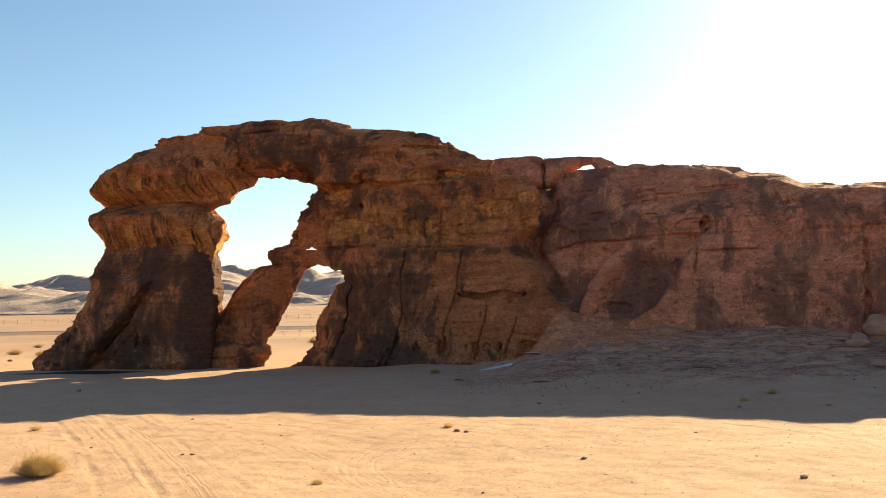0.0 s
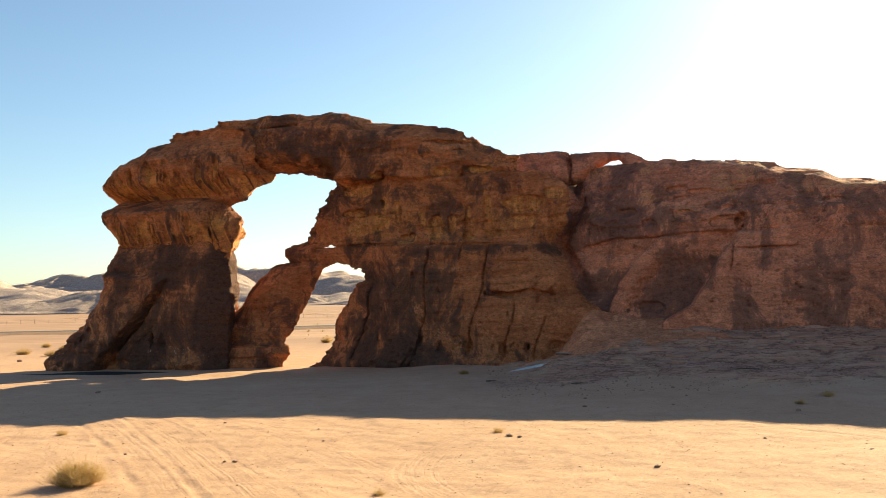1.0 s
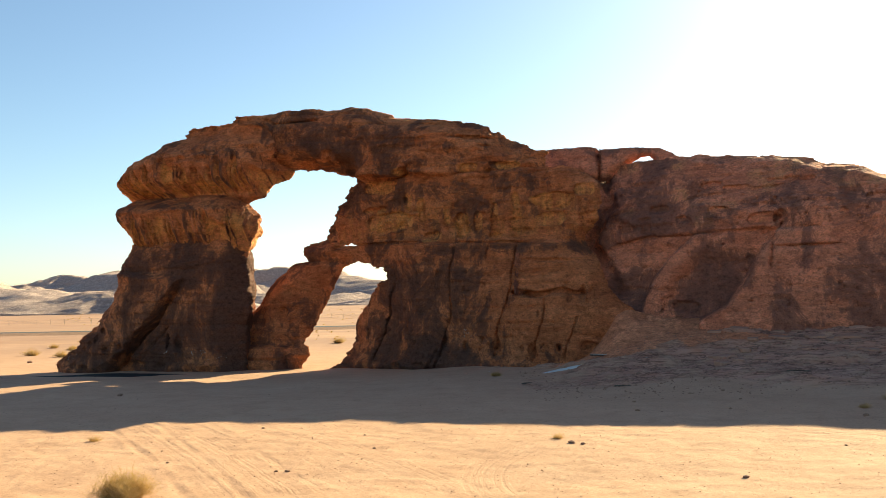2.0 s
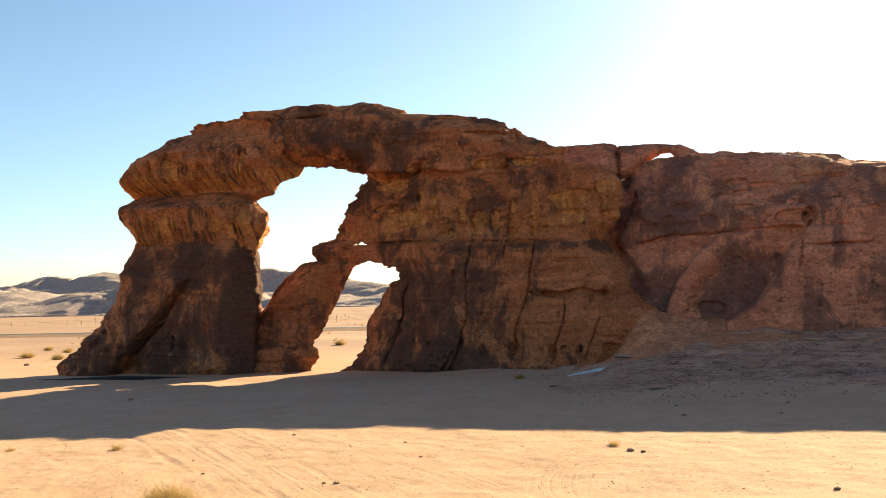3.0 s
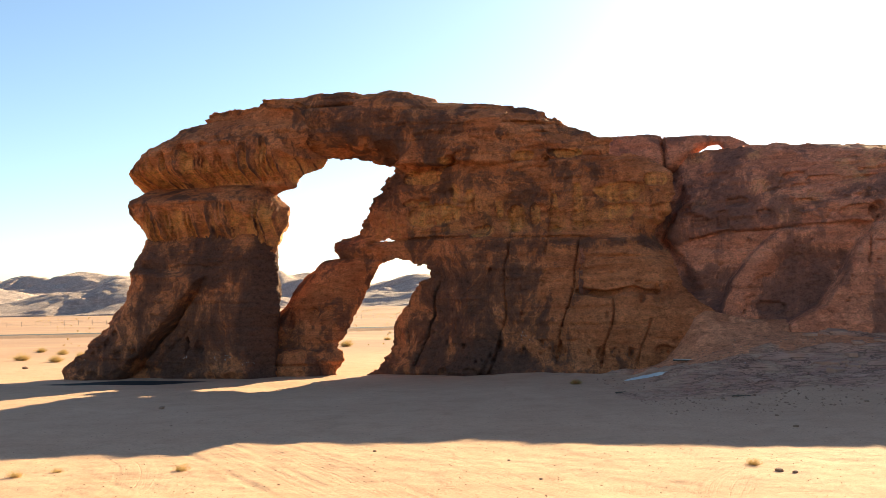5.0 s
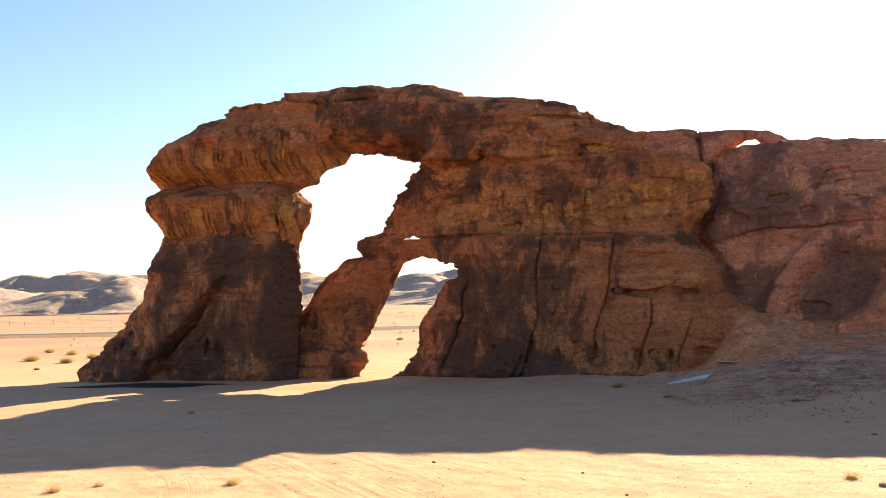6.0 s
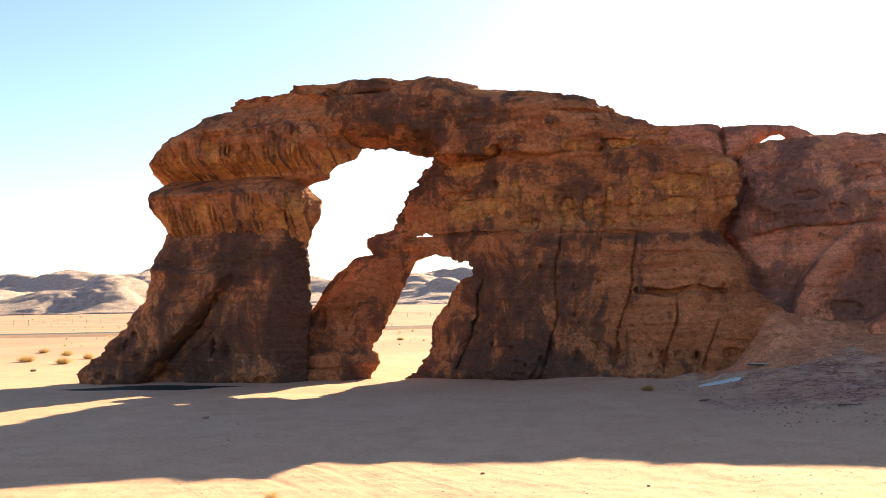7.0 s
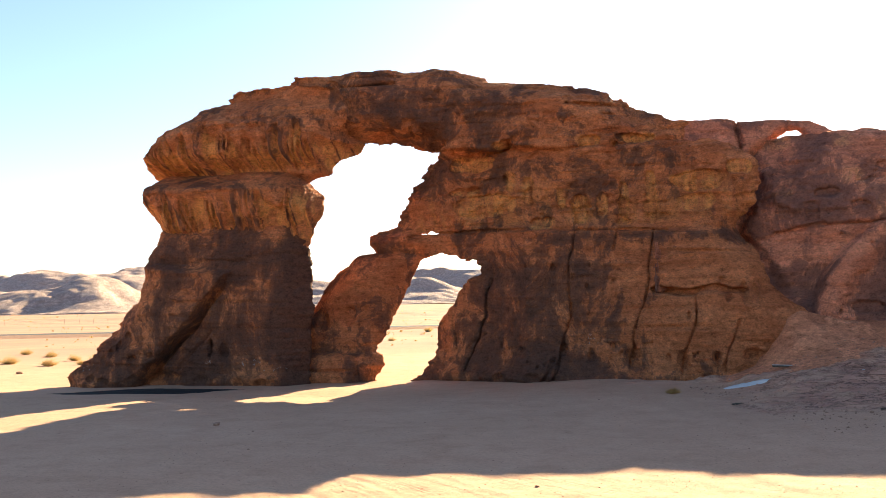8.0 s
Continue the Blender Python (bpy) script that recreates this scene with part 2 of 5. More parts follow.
def rock(name, outline, front, back, rim, parent, mat, h=0.10, v_range=(-4, 13), edge=2.4, taper=2.0, rough=1.0, seed=0, fresh=None, stain=0.0, holes=(), broken=0.4):
    """A body of rock: an outline in (u, z) at the depth of its rim; a front that swells out from the rim, a back that tapers to it.
    u runs along the fin, v across it, away from the sunless side."""
    p = np.array(outline)
    u0, u1 = p[:, 0].min() - 1.2, p[:, 0].max() + 1.2
    z0, z1 = p[:, 1].min() - 0.8, p[:, 1].max() + 1.2
    us, vs, zs = np.arange(u0, u1, h), np.arange(v_range[0], v_range[1], h), np.arange(z0, z1, h)
    uu, zz = np.meshgrid(us, zs, indexing="ij")
    uu, zz = uu.astype(np.float32), zz.astype(np.float32)
    wu = 0.10 * fbm(uu * 0.8, zz * 0.8, 3.1, 3, seed) + 0.09 * noise3(uu * 0.1, zz * 2.3, 0.5, seed + 3) + 0.06 * noise3(uu * 2.0, zz * 5.5, 0.5, seed + 4)
    wz = 0.07 * fbm(uu * 0.6, zz * 0.9, 9.7, 3, seed + 5) + 0.05 * noise3(uu * 1.7, zz * 2.0, 9.7, seed + 6)
    d = inner_distance(outline, uu + rough * wu, zz + rough * wz)
    x = np.clip(d / edge, 0, 1)
    for hole in holes:
        far = -inner_distance(hole, uu, zz)
        d = np.minimum(d, far)
        x = np.minimum(x, np.clip(far / 0.5, 0, 1))
    vf, vb, vr = front(uu, zz), back(uu, zz), rim(uu, zz)
    vb = np.minimum(vb, vr + 0.05 + taper * np.clip(d, 0, 99))
    vf = vf + (np.minimum(vr, vb - 0.1) - vf) * (1 - x) ** 2
    vf = np.minimum(vf, vb - 0.1)
    v = vs.astype(np.float32)[None, :, None]
    f = np.maximum(np.maximum(vf[:, None, :] - v, v - vb[:, None, :]), -d[:, None, :])
    band = np.argwhere(np.abs(f) < 0.7)
    at = tuple(band.T)
    bu, bv, bz = us[band[:, 0]], vs[band[:, 1]], zs[band[:, 2]]
    lumps = 0.13 * fbm(bu * 0.5, bv * 0.5, bz * 0.55, 3, seed + 11)
    beds = 0.08 * noise3(bu * 0.10, bv * 0.10, bz * 2.6, seed + 20) + 0.07 * noise3(bu * 0.25, bv * 0.25, bz * 6.0, seed + 21)
    f[at] += rough * (lumps + beds)
    f[[0, -1]], f[:, [0, -1]], f[:, :, [0, -1]] = 1.0, 1.0, 1.0
    verts, quads = surface_net(f, (u0, v_range[0], z0), h)
    verts, quads = largest(verts, quads)
    verts = weather(verts, quads, seed, broken(verts[:, 0], verts[:, 2]) if callable(broken) else broken)
    fresh_values = fresh(verts[:, 0], verts[:, 2]) if fresh else np.zeros(len(verts))
    stain_values = stain(verts[:, 0], verts[:, 2]) if callable(stain) else stain
    ob = new(name, mesh_of(name, verts, quads, mat, fresh_values, stain_values))
    ob.parent = parent
    return ob


def ribs(u, z, freq, seed):
    """1 in the middle of a hollow, 0 on the sharp rib between two."""
    w = u + 0.12 * noise3(u * 0.7, z * 0.7, 1.3, seed) + 0.02 * z
    n = np.abs(noise3(w * freq, z * 0.10, 4.2, seed) + 0.3 * noise3(w * freq * 2.3, z * 0.2, 1.2, seed + 1))
    return np.clip(n * 1.5, 0, 1)


def band(z, lo, hi, soft):
    return smooth(lo, lo + 0.4, z) * (1 - smooth(hi - soft, hi, z))


def flutes(u, z, lo, hi, depth, freq=1.1, seed=0, soft=1.2):
    """Scalloped upright hollows between two heights."""
    ragged = 0.9 * noise3(u * 1.3, 0.0, 3.0, seed + 2)
    return depth * band(z, lo, hi + ragged, soft) * ribs(u, z, freq, seed)


def spalled(lo, hi, freq, seed, soft=1.2):
    return lambda u, z: band(z, lo, hi + 0.9 * noise3(u * 1.3, 0.0, 3.0, seed + 2), soft) * smooth(0.18, 0.5, ribs(u, z, freq, seed))


def ribbed(lo, hi, freq, seed, most=0.05):
    """Varnish that clings to the ribs; its contrast also stands in for their shading."""
    return lambda u, z: band(z, lo, hi, 1.0) * (1.2 * most * (1 - smooth(0.02, 0.30, ribs(u, z, freq, seed))) - 0.03)


def crack(u, z, path, depth, width):
    """A narrow groove along a line of (u, z)."""
    best = np.full(u.shape, 1e9, np.float32)
    wob = 0.15 * noise3(u * 0.2, z * 1.3, 8.8)
    for (ax, az), (bx, bz) in zip(path, path[1:]):
        t = np.clip(((u + wob - ax) * (bx - ax) + (z - az) * (bz - az)) / ((bx - ax) ** 2 + (bz - az) ** 2), 0, 1)
        best = np.minimum(best, np.hypot(u + wob - ax - t * (bx - ax), z - az - t * (bz - az)))
    return depth * np.exp(-(best / width) ** 2)


def pocket(u, z, cu, cz, ru, rz, depth):
    r = ((u - cu) / ru) ** 2 + ((z - cz) / rz) ** 2
    return depth * np.clip(1.15 - r, 0, 1) ** 0.5


# the fin's own axes: u to the right along it, v away from the viewer
FIN = pose(0, 77.5, 0, 0, 0, -20)
arch = tagged(new("natural_arch"), "tall weathered orange-brown sandstone arch with two openings on the sand", "rock arch")
arch.matrix_world = FIN


def leg_front(u, z):
    v = -0.55 - 0.25 * (1 - smooth(0, 4, z)) - 0.6 * (1 - smooth(-0.2, 0.7, z + 0.3 * noise3(u * 0.5, 0.0, 1.0, 21))) + 0.5 * smooth(9.5, 11, z)
    line = (u + 29.5) * 0.75 - (z - 7.6) * 0.66 + 0.15 * noise3(u * 0.5, z * 0.5, 2.0, 17)     # edge of the leaning outer slab
    slab = (1 - smooth(-0.18, 0.06, line)) * (1 - smooth(7.6, 8.3, z + 0.10 * (u + 29)))
    v = v - (0.75 + 0.10 * np.clip(7 - z, 0, 7)) * slab
    v = v + 0.9 * np.exp(-((line - 0.16) / 0.17) ** 2) * (1 - smooth(5.5, 7.8, z))
    v = v + 0.25 * np.exp(-((line - 1.5) / 0.14) ** 2) * smooth(0.0, 1.0, z) * (1 - smooth(3.2, 4.6, z))
    v = v + 0.6 * pocket(u, z, -35.0, -0.1, 2.0, 0.8, 1.0) + pocket(u, z, -30.9, 2.4, 0.22, 0.7, 0.5) + pocket(u, z, -29.7, 2.2, 0.4, 0.7, 0.4)
    for cu, cz, ru, rz in ((-38.6, 2.2, 0.3, 0.45), (-39.3, 1.6, 0.35, 0.3), (-38.0, 2.5, 0.25, 0.5), (-35.2, 1.9, 0.35, 0.3), (-36.6, 1.7, 0.4, 0.25), (-34.2, 2.6, 0.2, 0.35), (-37.2, 3.4, 0.3, 0.2),
                           (-40.0, 0.2, 0.35, 0.3), (-38.9, 0.0, 0.5, 0.3), (-31.5, 0.0, 0.8, 0.35), (-28.4, 0.0, 0.35, 0.3), (-26.6, -0.1, 0.5, 0.3)):
        v = v + pocket(u, z, cu, cz, ru, rz, 0.4)
    return v


def pier_stain(u, z):
    """Dark varnish over the pier's lower storey and down its inner edge; darker in a band below the collar."""
    return 0.05 + 0.06 * smooth(-27.5, -25, u) * (1 - smooth(9, 10.5, z)) + 0.045 * np.exp(-((z - 9.2) / 0.9) ** 2) - 0.03 * (1 - smooth(-36, -32, u))


rock("pier", [(-36.6, 12.6), (-37.2, 11.1), (-37.4, 10.4), (-37.7, 9.6), (-37.9, 8.8), (-37.8, 8.1), (-37.9, 7.0), (-38.4, 5.6), (-39.0, 4.6), (-39.6, 3.2), (-40.3, 2.1), (-41.3, 1.2), (-42.0, 0.5), (-42.1, -0.3),
              (-42.2, -1.6), (-23.5, -1.6), (-23.6, 0.4), (-23.5, 2.8), (-23.3, 4.6), (-23.3, 6.0), (-23.4, 7.5), (-23.8, 8.9), (-23.8, 10.1), (-24.2, 12.6)],
     leg_front, lambda u, z: 7.2 + 0 * u,
     lambda u, z: blend_of(u, z, [(-42, 0, -2.0), (-40.3, 2.1, -1.0), (-39, 4.6, 0.3), (-37.9, 7, 1.8), (-37.7, 9.6, 3.0), (-37.3, 11.5, 3.6), (-23.5, 0, 0.8), (-23.4, 5, 0.8), (-23.7, 9, 1.4), (-23.7, 12, 1.5)]),
     arch, arch_stone, v_range=(-4, 8.5), seed=1, edge=2.6, stain=pier_stain, broken=lambda u, z: 0.30 + 0.25 * smooth(8, 9.5, z))


def collar_front(u, z):
    v = 0.3 - 1.25 * smooth(10.4, 13.2, z) + 0.35 * smooth(14.2, 15.4, z) + 1.2 * (1 - smooth(9.6, 10.6, z))
    v = v - 0.25 * smooth(13.9, 14.05, z + 0.12 * noise3(u * 0.6, 0.0, 1.0, 19)) + 0.35 * smooth(14.9, 15.1, z)
    return v + flutes(u, z, 9.9, 14.0, 0.75, 2.3, 2, 1.2)


rock("collar", [(-37.5, 15.7), (-37.8, 15.3), (-38.1, 14.5), (-38.2, 13.8), (-38.1, 13.3), (-37.8, 12.9), (-37.5, 12.4), (-37.2, 11.7), (-37.0, 11.1), (-36.5, 9.6), (-24.4, 9.4), (-23.8, 10.1), (-23.5, 10.6), (-23.2, 11.3),
                (-22.7, 12.0), (-22.6, 12.8), (-22.9, 13.6), (-23.5, 14.2), (-24.0, 14.9), (-25.2, 15.9), (-36.0, 16.1)],
     collar_front, lambda u, z: 7.0 + 0 * u,
     lambda u, z: blend_of(u, z, [(-38.3, 15.5, 3.6), (-38.5, 14, 2.4), (-38.2, 12.8, 2.5), (-37.4, 11.2, 3.6), (-23.7, 10.1, 1.5), (-22.7, 12.4, 1.2), (-23.3, 14, 2.2)]),
     arch, arch_stone, v_range=(-3, 8.5), seed=2, edge=2.2, fresh=spalled(10.2, 13.9, 2.3, 2), broken=0.25, stain=ribbed(9.8, 14.3, 2.3, 2))


def head_front(u, z):
    v = 0.3 - 1.5 * smooth(15.4, 17.0, z) + 1.9 * smooth(18.4, 22.5, z) + 0.5 * smooth(-26, -20.5, u)
    v = v + 0.3 * smooth(19.75, 19.9, z + 0.05 * (u + 36) + 0.10 * noise3(u * 0.5, 0.0, 1.0, 18))
    v = v + 0.45 * np.clip(0.5 - cells(u * 1.3, z * 1.3 + 0 * u, 0.5 + 0 * u, 23), 0, 1) * 2 * band(z, 18.2, 19.9, 0.5)
    return v + flutes(u, z, 15.5, 18.7, 0.85, 2.2, 3, 1.0)


rock("head", [(-37.6, 15.5), (-38.2, 15.75), (-38.35, 16.3), (-38.1, 17.1), (-37.85, 17.75), (-37.4, 18.4), (-36.5, 19.1), (-35.3, 19.9), (-34.2, 20.5), (-33.1, 20.9), (-31.4, 21.15), (-30.0, 21.3), (-26.0, 21.9), (-21.2, 21.6),
              (-20.2, 20.6), (-20.2, 19.0), (-20.6, 18.3), (-20.3, 17.95), (-19.9, 17.7), (-20.0, 17.3), (-20.7, 16.7), (-21.4, 16.4), (-21.9, 15.9), (-22.2, 15.3), (-23.0, 15.0), (-24.2, 14.6), (-26, 15.2)],
     head_front, lambda u, z: 7.4 - 0.25 * (z - 15),
     lambda u, z: blend_of(u, z, [(-38.4, 15.8, 3.7), (-38.6, 17.5, 2.9), (-35.6, 20, 2.6), (-31, 21.3, 1.8), (-21, 21, 0.1), (-20.2, 19.2, 0.2), (-20, 17.5, 3.4), (-22, 15.8, 2.0), (-24, 14.8, 2.0)]),
     arch, arch_stone, v_range=(-3.5, 9), seed=3, edge=2.2, fresh=spalled(15.4, 18.5, 2.2, 3), broken=lambda u, z: 0.22 + 0.3 * smooth(18.2, 19.0, z), stain=ribbed(15.2, 19.2, 2.2, 3))


def alcove(u, z, cu, cz, ru, rz):
    """A flat-backed hollow with a ragged rim, 1 inside."""
    e = 0.30 * noise3(u * 1.3, z * 1.3, 2.0, 77) + 0.12 * noise3(u * 4.0, z * 4.0, 2.0, 78)
    r = np.abs((u - cu) / ru) ** 2.5 + np.abs((z - cz) / rz) ** 2.5
    return 1 - smooth(0.75, 1.0, r + e)


ALCOVES = [(-11.0, 12.6, 2.6, 1.0, 0.35), (-12.4, 13.7, 1.5, 0.22, 0.4), (-3.6, 11.9, 0.65, 1.1, 0.45), (-6.4, 11.0, 1.0, 0.5, 0.35), (-2.1, 12.1, 0.4, 0.8, 0.3), (-0.6, 12.4, 0.35, 1.5, 0.25), (1.2, 12.6, 0.45, 1.9, 0.3),
           (4.4, 13.5, 2.0, 0.75, 0.35), (7.0, 14.3, 0.8, 0.55, 0.5), (4.2, 12.1, 1.3, 0.6, 0.2), (-9.2, 16.75, 0.7, 0.30, 0.5), (-2.9, 16.75, 1.0, 0.42, 0.45), (0.4, 16.75, 1.3, 0.35, 0.45), (-1.2, 16.45, 0.25, 0.18, 0.5),
           (-7.4, 13.4, 0.5, 1.1, 0.3), (-8.8, 14.2, 0.5, 0.8, 0.25), (-12.0, 15.7, 1.9, 0.6, 0.3), (-0.6, 10.95, 0.5, 0.25, 0.3), (-5.0, 12.8, 0.3, 0.8, 0.25)]
CRACKS = [([(-4.1, 10.3), (-4.3, 8.0), (-4.4, 4.4), (-5.5, -0.1)], 0.45, 0.07), ([(1.3, 10.4), (1.0, 7.0), (0.1, 3.4), (-0.3, 1.2)], 0.45, 0.065), ([(3.9, 5.9), (3.9, 4.0), (3.2, 1.7), (3.0, 0.8)], 0.40, 0.07),
          ([(6.6, 4.2), (5.9, 1.9), (5.6, 1.0)], 0.40, 0.07), ([(-10.5, 7.2), (-11.0, 4.4), (-12.5, 0.5)], 0.55, 0.10), ([(-13.0, 6.6), (-13.7, 4.0), (-13.4, 2.2)], 0.3, 0.10), ([(-1.2, 10.2), (-1.4, 9.0)], 0.3, 0.07),
          ([(-5.5, 1.6), (-6.2, -0.2)], 0.4, 0.10), ([(-12.5, 2.2), (-11.0, 3.2)], 0.3, 0.10)]
BEDS = [([(-27.6, 21.25), (-25.5, 21.45), (-22.0, 21.45)], 0.8, 0.13), ([(-22.3, 22.3), (-21.6, 21.85), (-17.5, 22.05)], 0.7, 0.14), ([(-18.0, 22.6), (-12.0, 22.35)], 0.5, 0.10), ([(-21.0, 22.55), (-17.0, 22.7)], 0.4, 0.08),
        ([(-9.5, 21.15), (-5.5, 20.8), (-2.5, 20.6)], 0.35, 0.08), ([(-4.6, 19.5), (-0.4, 19.25)], 0.7, 0.13), ([(-8.0, 21.0), (-6.2, 20.95)], 0.5, 0.14), ([(-2.0, 18.6), (2.2, 18.25)], 0.45, 0.09),
        ([(-12.6, 16.45), (-9.6, 16.4), (-8.6, 16.9)], 0.5, 0.10), ([(-4.2, 16.35), (3.6, 16.45)], 0.45, 0.10), ([(-16.2, 10.85), (-10.6, 10.75), (2.2, 10.25)], 0.5, 0.09), ([(1.2, 8.9), (6.8, 8.6)], 0.2, 0.10)]


def body_fresh(u, z):
    out = 0.35 * spalled(10.7, 14.6, 0.8, 4, 2.5)(u, z)
    for cu, cz, ru, rz, _ in ALCOVES:
        out = np.maximum(out, 0.95 * alcove(u, z, cu, cz, ru, rz))
    return out


def body_front(u, z):
    wave = 0.15 * noise3(u * 0.4, 0.0, 2.0, 26)
    low = np.interp(u, [-15, -12, -10, -7.4, -3, 0, 4, 8, 13], [5.3, 4.3, 3.3, 1.5, 0.9, 0.1, -0.75, -0.7, -0.2]) + 0.24 * np.clip(z - 4, 0, 6.5) * smooth(-7, 1, u) - 0.6 * (1 - smooth(0, 3, z)) * (1 - smooth(-2, 4, u)) - 0.7 * (1 - smooth(0.1, 1.3, z + 0.4 * noise3(u * 0.5, 0.0, 1.0, 22))) * (1 - smooth(0, 6, u))
    high = np.interp(u, [-18, -15, -12.5, -9.5, -3, 0, 4, 6.5, 9], [6.4, 5.4, 4.1, 3.3, 2.0, 1.9, 1.7, 0.9, 1.3])
    top = np.interp(u, [-31, -26, -22, -16, -11, -6, 0, 4], [1.1, 0.5, 0.7, 1.7, 1.9, 1.9, 2.3, 2.3]) + 0.28 * np.clip(z - 18.5, 0, 6)
    step = z - np.interp(u, [-10.6, -4.2, 2.2, 6.3], [10.7, 10.4, 10.2, 9.9]) + wave
    over = z - np.interp(u, [-14.6, -12.4, -9.7, -8.8, -8.0, -3.5, 3.5], [16.9, 16.4, 16.4, 16.9, 16.4, 16.4, 16.5]) + 0.6 * wave
    v = low + (high - low) * smooth(-0.1, 0.5, step)
    v = v + (top - v) * smooth(-0.1, 0.15, over)
    v = v + flutes(u, z, 10.8, 15.2, 0.35, 0.8, 4, 2.5) + 0.25 * ribs(u, z, 0.5, 6) * (1 - smooth(8.5, 10, z)) * smooth(3, 5, z) * (1 - smooth(0, 3, u))
    for path, depth, width in CRACKS + BEDS:
        v = v + crack(u, z, path, depth, width)
    slot = alcove(u, z + 0.22 * noise3(u * 0.6, 0.0, 1.0, 31), 4.1, 6.15, 3.0, 0.33 + 0.12 * noise3(u * 0.9, 0.0, 2.0, 32)) * (0.6 + 0.4 * noise3(u * 0.8, 0.0, 3.0, 33))
    v = v + 1.3 * slot - 0.35 * (1 - smooth(5.7, 6.2, z + 0.2 * wave)) * smooth(1.0, 1.8, u) * (1 - smooth(6.5, 7.5, u))
    for cu, cz, ru, rz in ((7.0, 6.0, 0.22, 0.6), (7.6, 5.85, 0.25, 0.65), (8.2, 6.05, 0.2, 0.4), (6.0, 5.7, 0.2, 0.35), (-0.05, 1.65, 0.5, 0.75), (3.1, 1.7, 0.36, 0.6), (5.2, 1.85, 0.25, 0.4), (7.4, 1.95, 0.62, 0.5), (-2.9, 1.9, 0.25, 0.45),
                           (-4.8, 2.2, 0.22, 0.45), (-7.0, 0.3, 0.6, 0.3), (-9.5, 0.2, 0.5, 0.3)):
        v = v + pocket(u, z, cu, cz, ru, rz, 0.45)
    holes = random.Random(77)
    for k in range(40):
        cu, r = holes.uniform(-10, 8), holes.uniform(0.05, 0.15)
        cz = holes.gauss(1.9, 0.3) if k < 20 else holes.uniform(0.4, 9.0)
        v = v + pocket(u, z, cu, cz, r, r * holes.uniform(1.0, 2.2), 0.3)
    for cu, cz, ru, rz, depth in ALCOVES:
        v = v + depth * alcove(u, z, cu, cz, ru, rz)
    return v


def body_stain_and_glare(u, z):
    low = 1 - smooth(7.5, 10, z)
    # varnish; its lighter right side also carries the veiling sun glare as colour
    out = 0.012 - 0.03 * smooth(-3, 2, u) * smooth(10, 11, z) + 0.055 * smooth(-13, -10, u) * (1 - smooth(-4, 0, u)) * low - 0.07 * smooth(-1, 3, u) * (1 - smooth(8, 10, z))
    # darker bands below the mid step and the roof beds, and at the foot
    out = out + 0.05 * np.exp(-((z - 9.9) / 0.5) ** 2) * smooth(-8, -5, u) + 0.03 * smooth(-20, -17, u) * (1 - smooth(-14, -11, u)) * smooth(17, 18, z) + 0.03 * np.exp(-((z - 15.2) / 0.8) ** 2) * (1 - smooth(3, 6, u))
    return out + 0.04 * np.exp(-((z - 0.6) / 1.0) ** 2) * (1 - smooth(2, 6, u))


def body_broken(u, z):
    """Smooth below and on the flank, broken in the upper storey and under the roof."""
    return 0.26 + 0.42 * smooth(10.0, 11.0, z) * (1 - 0.5 * smooth(3, 6, u)) + 0.10 * smooth(16.5, 17.5, z) - 0.35 * smooth(20.5, 22.0, z) - 0.08 * smooth(0, 3, u) * (1 - smooth(8.5, 10, z))


FLANK = [(13.0, -1.0), (11.8, 2.7), (10.8, 4.8), (10.2, 5.1), (9.2, 6.1), (8.6, 7.2), (8.0, 8.5), (7.3, 9.4), (6.5, 10.1), (6.7, 10.6), (7.4, 11.3), (7.9, 11.9), (8.2, 12.9), (8.2, 13.8), (8.1, 14.6), (7.6, 15.2), (6.9, 15.7),
         (6.0, 16.1), (4.9, 16.3), (3.6, 16.5)]
ROOF = [(3.5, 16.7), (3.6, 17.3), (3.5, 17.7), (2.7, 18.0), (2.2, 18.2), (2.1, 18.4), (1.2, 18.7), (-0.4, 19.15), (-0.6, 19.5), (-1.0, 19.9), (-1.7, 20.5), (-2.4, 20.7), (-4.1, 21.0), (-7.6, 21.6), (-10.7, 22.1), (-10.9, 22.35),
        (-11.9, 22.7), (-13.1, 23.1), (-14.6, 23.3), (-16.4, 23.15), (-20.0, 23.2), (-22.1, 23.1), (-24.2, 22.6), (-25.8, 22.3), (-26.0, 22.0), (-27.0, 21.9), (-28.9, 21.85), (-29.8, 21.9), (-30.5, 21.5), (-30.6, 21.1)]
OPENINGS = [(-27.0, 19.8), (-22.0, 17.9), (-20.5, 17.65), (-19.4, 17.72), (-17.9, 18.0), (-17.5, 17.8), (-16.6, 17.7), (-16.0, 17.3), (-15.5, 17.1), (-14.7, 17.2), (-14.8, 16.9), (-15.7, 16.3), (-16.5, 15.4), (-17.6, 14.4),
            (-18.1, 13.5), (-18.5, 12.8), (-18.5, 12.3), (-18.2, 12.1), (-18.7, 11.6), (-19.8, 11.3), (-20.6, 10.7), (-21.0, 10.1), (-20.5, 9.6), (-20.2, 9.0), (-18.8, 8.6), (-16.8, 8.5), (-15.5, 9.1), (-14.6, 9.2), (-13.4, 9.0),
            (-12.9, 8.7), (-11.6, 8.6), (-11.2, 8.2), (-11.1, 7.6), (-12.0, 7.4), (-12.9, 6.8), (-13.5, 6.1), (-14.1, 5.2), (-14.7, 4.4), (-15.2, 3.5), (-15.3, 2.6), (-15.0, 1.8), (-15.7, 0.7), (-16.8, -0.3), (-17.4, -1.6)]
